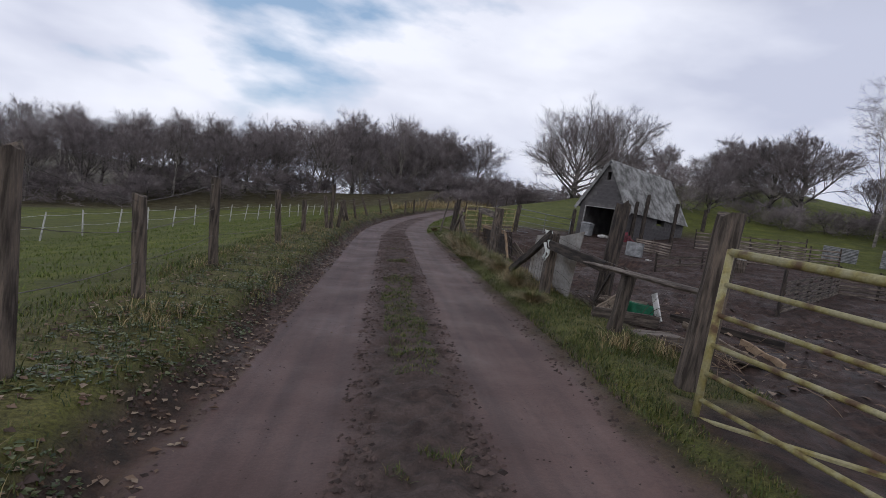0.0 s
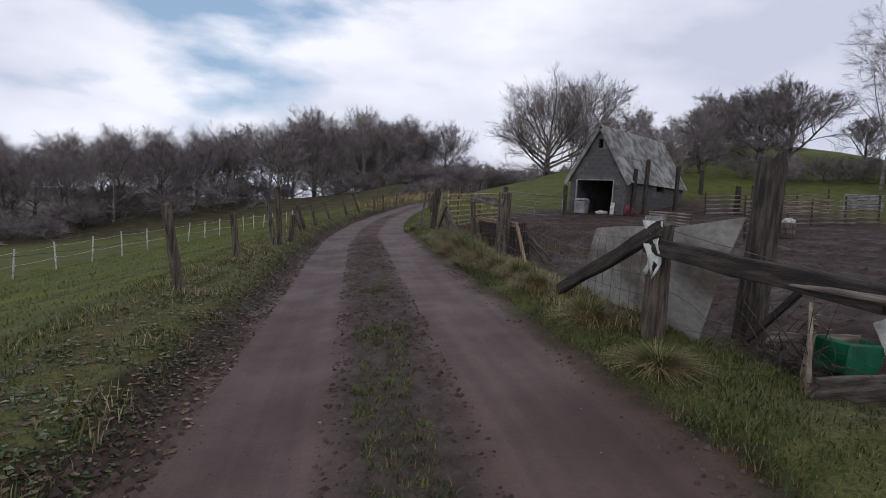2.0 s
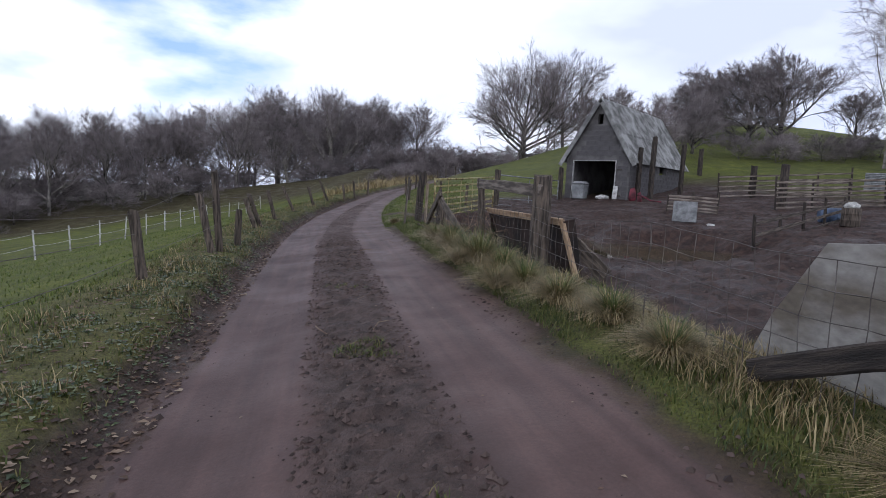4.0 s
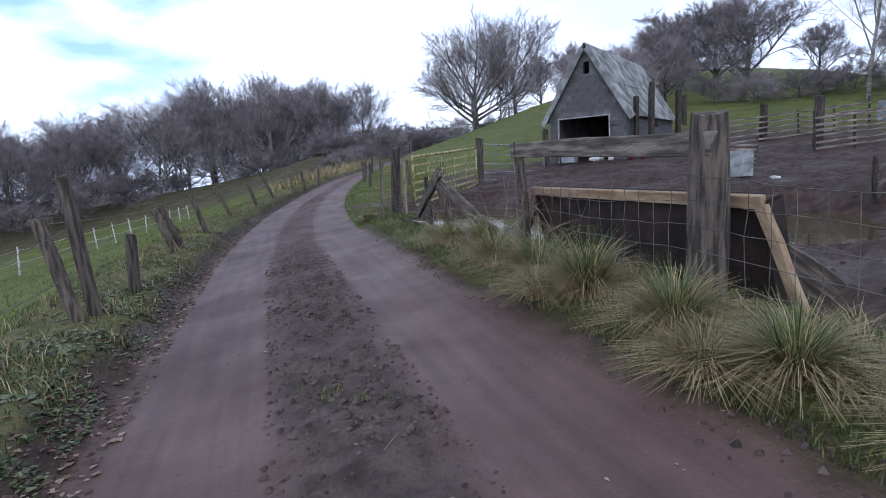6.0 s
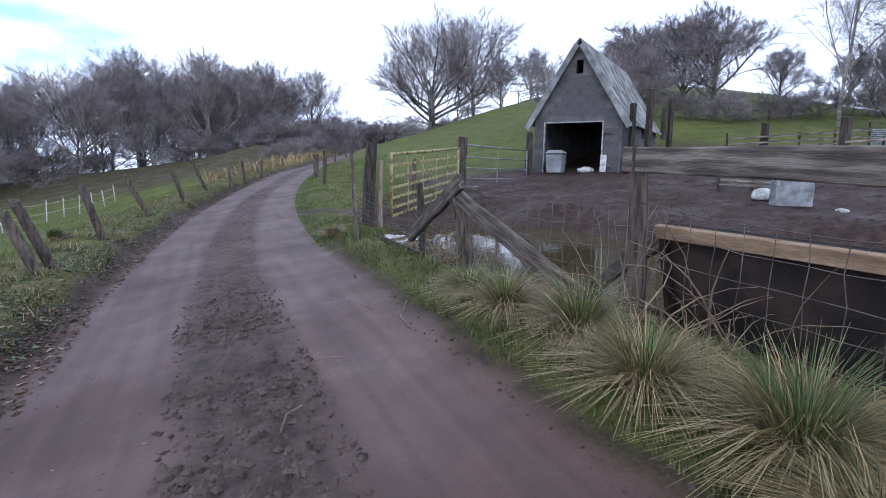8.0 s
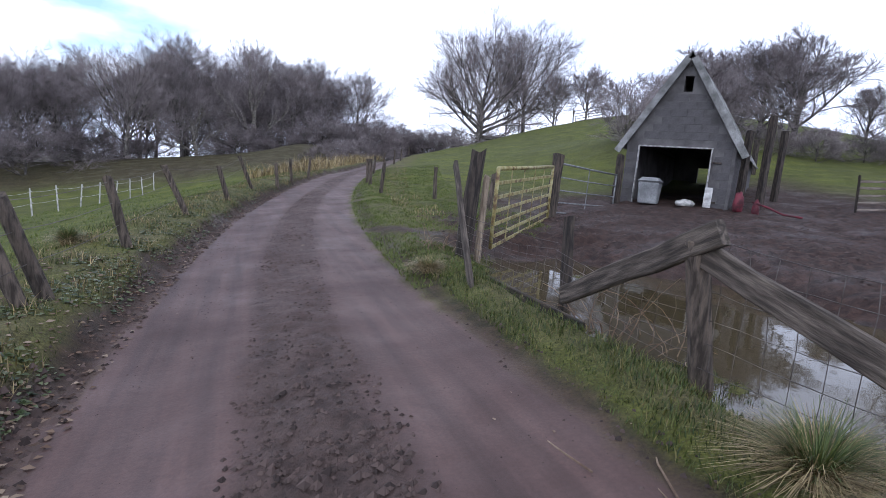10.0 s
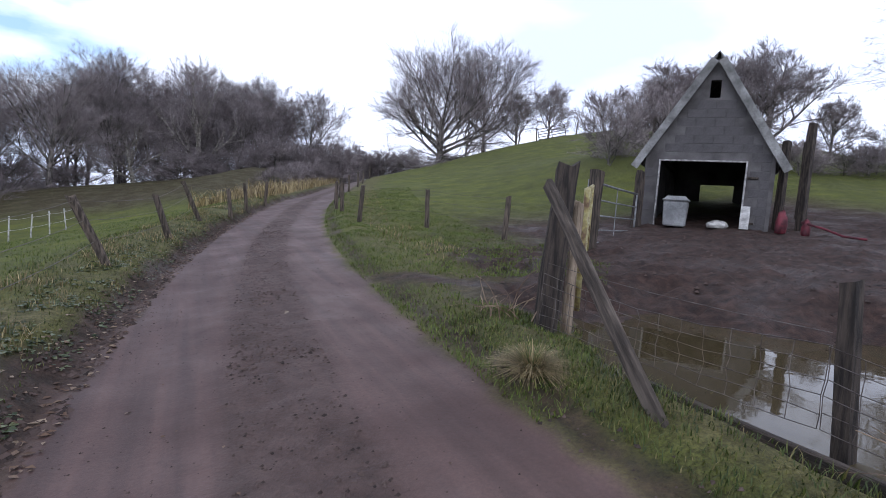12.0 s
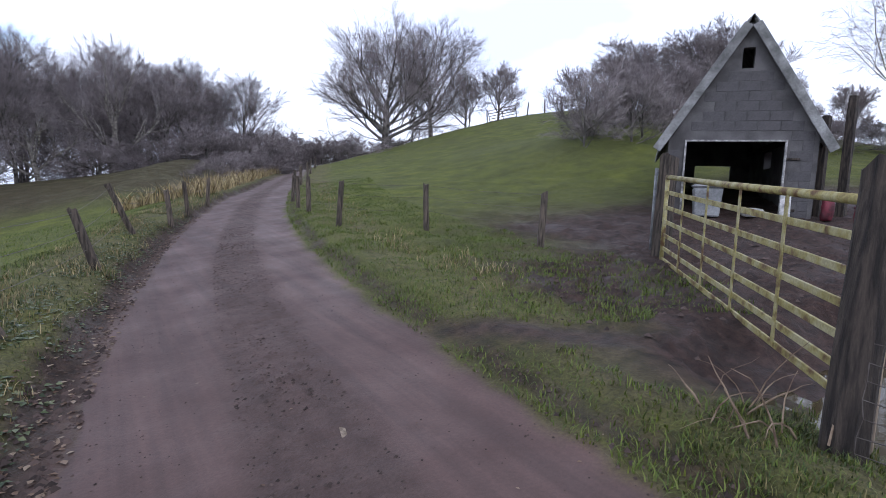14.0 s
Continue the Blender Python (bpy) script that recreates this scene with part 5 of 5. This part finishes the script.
def scatter(n, y0, y1, u0, u1, seed, keep=lambda u, y, q: True, near=True):
    r = random.Random(seed)
    out = []
    while len(out) < n:
        y = y0 + (y1 - y0) * (r.random() ** 1.25 if near else r.random())
        u = r.uniform(u0, u1)
        x = lane(y) + u
        q = noise.noise((x * 1.4, y * 1.4, 9.0)) + 0.5 * noise.noise((x * 5, y * 5, 3.0))
        if keep(u, y, q) and r.random() < 0.75 + 0.6 * q:
            out.append((x, y, land(x, y), 1 + 0.7 * q))
    return out


def not_gate(u, y, q):
    """Off the trodden mud in front of the gate and along the rut that leads to it."""
    x = lane(y) + u
    t = min(max(((x - 2.3) * 1.5 - (y - 26.3) * 2.1) / 6.66, 0.0), 1.0)
    if math.exp(-((x - 2.3 - 1.5 * t) ** 2 + (y - 26.3 + 2.1 * t) ** 2) / (0.07 + 0.25 * t)) > 0.5 + 0.2 * q:
        return False
    return not (math.exp(-((x - 3.7) / 1.2) ** 2 - ((y - 24.6) / 0.9) ** 2) > 0.45 + 0.3 * q)


blades("verge_grass", scatter(40000, -0.5, 46, -3.3, -1.6, 1), 0.055, 0.0038, "rough wet grass on the bank below the field fence", M_GRASS, 0.8, seed=1)
blades("verge_grass", scatter(60000, -0.5, 24, 1.5, 2.75, 2, lambda u, y, q: y > 4.1 or u < 1.8), 0.05, 0.0034, "short wet grass on the bank beside the yard", M_GRASS, 0.8, seed=2)
blades("verge_grass", scatter(52000, 22, 46, 1.25, 5.0, 3, lambda u, y, q: not_gate(u, y, q) and u < 1.6 + 0.9 * (y - 22)), 0.05, 0.0042, "green grass by the lane in front of the pasture", M_FIELD, 1.1, seed=3)
blades("dry_grass", scatter(5200, 0, 46, -2.9, -1.6, 4, lambda u, y, q: q > (0.3 if y < 9 else 0.1)), 0.09, 0.0035, "dead straw-coloured grass on the field bank", M_STRAW, 1.0, seed=4)
blades("dry_grass", scatter(5600, 4, 18.4, 1.75, 2.6, 5, lambda u, y, q: q > (0.55 if y < 8.5 else -0.2)), 0.12, 0.0035, "dead straw-coloured grass along the netting", M_STRAW, 1.0, seed=5)
blades("dry_grass", scatter(900, 27, 46, 2.3, 3.3, 15, lambda u, y, q: q > 0.1), 0.10, 0.004, "dead straw-coloured grass at the pasture fence", M_STRAW, 1.0, seed=15)
blades("field_grass", scatter(50000, 0, 45, -13, -2.6, 6), 0.055, 0.006, "closely grazed grass of the sloping field", M_FIELD, 0.9, seed=6)
blades("strip_grass", scatter(7500, 0, 15.5, -0.35, 0.4, 7, lambda u, y, q: q > (0.55 if y < 4.5 else -0.3) and abs(u + 0.05 * math.sin(y)) < 0.2 + 0.1 * q and (y < 9.5 or q > 0.5)), 0.034, 0.0032, "thin trodden grass on the lane's middle strip", M_GRASS, 1.2, seed=7)


def tussock(x, y, r, h, seed, straw=0.65):
    g = thing("grass_tussock", "shaggy tussock of straw-coloured and green grass on the bank", "grass tussock", pose(x, y, land(x, y)), "tussocks on the bank")
    rs = np.random.RandomState(seed)
    for nm, count, m, ht, ln in (("dry_tuft", int(1150 * min(0.95, straw + 0.05)), M_STRAW, h * 0.95, 2.1), ("green_tuft", int(1100 * max(0.12, 1.0 - straw)), M_TUFTGREEN, h, 1.45)):
        verts, faces = [], []
        for _ in range(count):
            a = rs.uniform(0, 6.2832)
            rr = r * 0.35 * math.sqrt(rs.uniform(0, 1)) * (1.0 if nm == "dry_tuft" else 0.75)
            o = np.array((rr * math.cos(a), rr * math.sin(a), -0.02))
            aa = a + rs.normal(0, 0.4)
            d = np.array((math.cos(aa), math.sin(aa), 0))
            sidev = np.array((-d[1], d[0], 0))
            L = ht * rs.uniform(0.6, 1.2)
            bend = ln * rs.uniform(0.35, 1.0)
            w = rs.uniform(0.002, 0.0042)
            b0 = len(verts)
            for k in range(4):
                t = k / 3
                reach_ = r * bend * (0.25 * t + 0.75 * t * t)
                zz = L * (t * 1.55 - bend * 0.62 * t * t)
                p = o + d * reach_ + np.array((0, 0, zz))
                ww = w * (1 - 0.8 * t)
                verts.append(tuple(p - sidev * ww))
                verts.append(tuple(p + sidev * ww))
            for k in range(3):
                faces.append((b0 + 2 * k, b0 + 2 * k + 1, b0 + 2 * k + 3, b0 + 2 * k + 2))
        me = bpy.data.meshes.new(nm)
        me.from_pydata(verts, [], faces)
        me.materials.append(m)
        o = new(nm, me)
        o.parent = g
    return g


for k, (x, y, r, h, st) in enumerate([(2.28, 8.9, 0.32, 0.3, 0.7), (2.3, 12.2, 0.4, 0.3, 0.7), (2.28, 13.0, 0.4, 0.34, 0.6), (2.28, 13.75, 0.42, 0.4, 0.6), (2.25, 14.6, 0.46, 0.46, 0.55), (2.3, 15.4, 0.46, 0.44, 0.6),
                                      (2.2, 16.1, 0.44, 0.36, 0.75), (2.35, 16.8, 0.42, 0.42, 0.55), (2.25, 17.5, 0.4, 0.36, 0.65), (2.25, 18.1, 0.34, 0.28, 0.5), (2.1, 22.55, 0.26, 0.22, 0.75), (2.35, 10.6, 0.32, 0.26, 0.7), (2.2, 7.6, 0.3, 0.2, 0.6), (-2.0, 24.6, 0.25, 0.25, 0.4), (2.4, 11.4, 0.34, 0.3, 0.6), (2.05, 15.0, 0.34, 0.3, 0.8), (2.05, 13.3, 0.34, 0.28, 0.8)]):
    tussock(x - 0.04, y, r * 0.66, h * 0.9, 200 + k, st + 0.08)


def litter(name, spots, size, label, material, category, seed, thick=0.0):
    """Curled flakes lying on the ground, one mesh."""
    r = random.Random(seed)
    vs, fs = [], []
    for x, y, z, k in spots:
        a, s = r.uniform(0, 6.28), size * r.uniform(0.5, 1.3)
        c, d = math.cos(a), math.sin(a)
        b = len(vs)
        for px, py, pz in ((-1, 0, 0.1), (-0.2, 0.55, 0.35), (0.9, 0.1, 0.15), (-0.1, -0.6, 0.3 + thick), (0, 0, thick)):
            pz = pz * r.uniform(0.4, 1.2)
            vs.append((x + s * (c * px - d * py), y + s * (d * px + c * py), z + s * pz + 0.004))
        fs += [(b, b + 4, b + 1), (b + 1, b + 4, b + 2), (b + 2, b + 4, b + 3), (b + 3, b + 4, b)]
    me = bpy.data.meshes.new(name)
    me.from_pydata(vs, [], fs)
    me.materials.append(material)
    return tagged(new(name, me), label, category, kind="stuff")


M_LEAF = blade_material("dead_leaf", [(0.0, (0.05, 0.028, 0.018)), (1.0, (0.36, 0.28, 0.2)), (0.5, (0.16, 0.095, 0.06))], 0.7)
M_IVY = blade_material("ivy_leaf", [(0.0, (0.02, 0.034, 0.010)), (1.0, (0.20, 0.22, 0.11)), (0.5, (0.07, 0.095, 0.03))], 0.45)
M_CLOD = blade_material("mud_clod", [(0.0, (0.026, 0.016, 0.013)), (1.0, (0.12, 0.082, 0.07)), (0.5, (0.08, 0.054, 0.046))], 0.85)
litter("fallen_leaves", scatter(3000, 0, 40, -1.75, -1.26, 21), 0.03, "brown fallen leaves along the lane edge", M_LEAF, "leaves", 21)
litter("fallen_leaves", scatter(2600, 0, 24, -2.7, -1.5, 22), 0.032, "brown fallen leaves caught in the bank", M_LEAF, "leaves", 22)
litter("fallen_leaves", scatter(260, 0, 30, -1.5, 1.7, 23), 0.014, "scattered leaves and bits on the lane", M_LEAF, "leaves", 23)
litter("ivy", scatter(9500, 0, 17, -2.5, -1.5, 24, lambda u, y, q: q > -0.1), 0.024, "small green leaves trailing over the bank", M_IVY, "ivy", 24, 0.2)
litter("ivy", scatter(6000, 14, 40, -2.3, -1.5, 25, lambda u, y, q: q > -0.1), 0.032, "small green leaves trailing over the bank", M_IVY, "ivy", 25, 0.2)
litter("yard_scraps", [(x, y, land(x, y), 1) for x, y in ((random.Random(k).uniform(3.4, 6.5), random.Random(k + 500).uniform(4.5, 9.5)) for k in range(260))], 0.06, "scraps of rotten wood and rubbish on mud", M_LEAF, "scraps", 26, 0.2)


def clods(spots, size, seed, label):
    r = random.Random(seed)
    vs, fs = [], []
    for x, y, z, k in spots:
        s = size * r.uniform(0.35, 1.2) * k
        b = len(vs)
        for px, py, pz in ((1, 0, 0), (0, 1, 0), (-1, 0, 0), (0, -1, 0), (0.2, 0.1, 0.7), (0, 0, -0.4)):
            q = r.uniform(0.7, 1.3)
            vs.append((x + s * px * q, y + s * py * q, z + s * pz * q))
        fs += [(b, b + 1, b + 4), (b + 1, b + 2, b + 4), (b + 2, b + 3, b + 4), (b + 3, b, b + 4)]
    me = bpy.data.meshes.new("mud_clods")
    me.from_pydata(vs, [], fs)
    me.materials.append(M_CLOD)
    return tagged(new("mud_clods", me), label, "mud clods", kind="stuff")


clods(scatter(5500, 0, 20, -0.46, 0.46, 31, lambda u, y, q: y > 9 or abs(u) > 0.24), 0.02, 31, "crumbled mud clods along the middle strip")
clods(scatter(3600, 19, 36, -0.36, 0.36, 38), 0.014, 38, "small crumbs of mud along the middle strip")
clods(scatter(4200, 0, 36, -1.66, -1.28, 32), 0.026, 32, "crumbled earth at the foot of the bank")
clods(scatter(1400, 0, 30, 1.25, 1.62, 33), 0.018, 33, "crumbled earth at the lane edge")
clods([(x, y, land(x, y), 1) for x, y in ((random.Random(k).uniform(3.2, 12), random.Random(k + 900).uniform(3, 28)) for k in range(5200)) if pool(x, y) < 0.3], 0.035, 34, "trodden lumps of mud across the yard")

blades("dry_grass", scatter(3000, 44, 74, -5.0, -1.9, 16), 0.55, 0.02, "tall dead bracken and grass at the lane end", M_STRAW, 0.9, seed=16)
clods(scatter(3000, 0, 30, -1.4, 1.4, 36), 0.0065, 36, "grit and small stones trodden into the lane")
clods(scatter(900, 22, 33, -1.4, 1.4, 37), 0.007, 37, "grit and small stones trodden into the lane")

# stalks lying on the lane
for k, (x, y, a, ln) in enumerate([(0.45, 13.6, 40, 0.4), (0.1, 12.3, 110, 0.3), (0.5, 12.2, 60, 0.35), (0.75, 17.6, 20, 0.3), (1.6, 17.9, 80, 0.5), (1.7, 18.3, 60, 0.45), (1.5, 18.6, 100, 0.3), (0.5, 16.8, 60, 0.3), (0.2, 11.8, 30, 0.4)]):
    bm = bmesh.new()
    tube(bm, [(0, 0, 0.012), (ln * 0.5, 0.03, 0.03), (ln, 0.0, 0.012)], [0.006, 0.005, 0.003], 5)
    ob = part("twig", bm, M_CANE)
    ob.matrix_world = pose(x, y, land(x, y), 0, 0, a)
    tagged(ob, "dry broken twig lying on the lane", "twig", "twigs on the lane")
bm = bmesh.new()
box(bm, 0.22, 0.035, 0.006, None, 0.002)
ob = part("wood_chip", bm, M_PALEWOOD)
ob.matrix_world = pose(0.92, 25.3, land(0.92, 25.3) + 0.004, 0, 0, 75)
tagged(ob, "pale flat splinter of wood on the lane", "splinter")
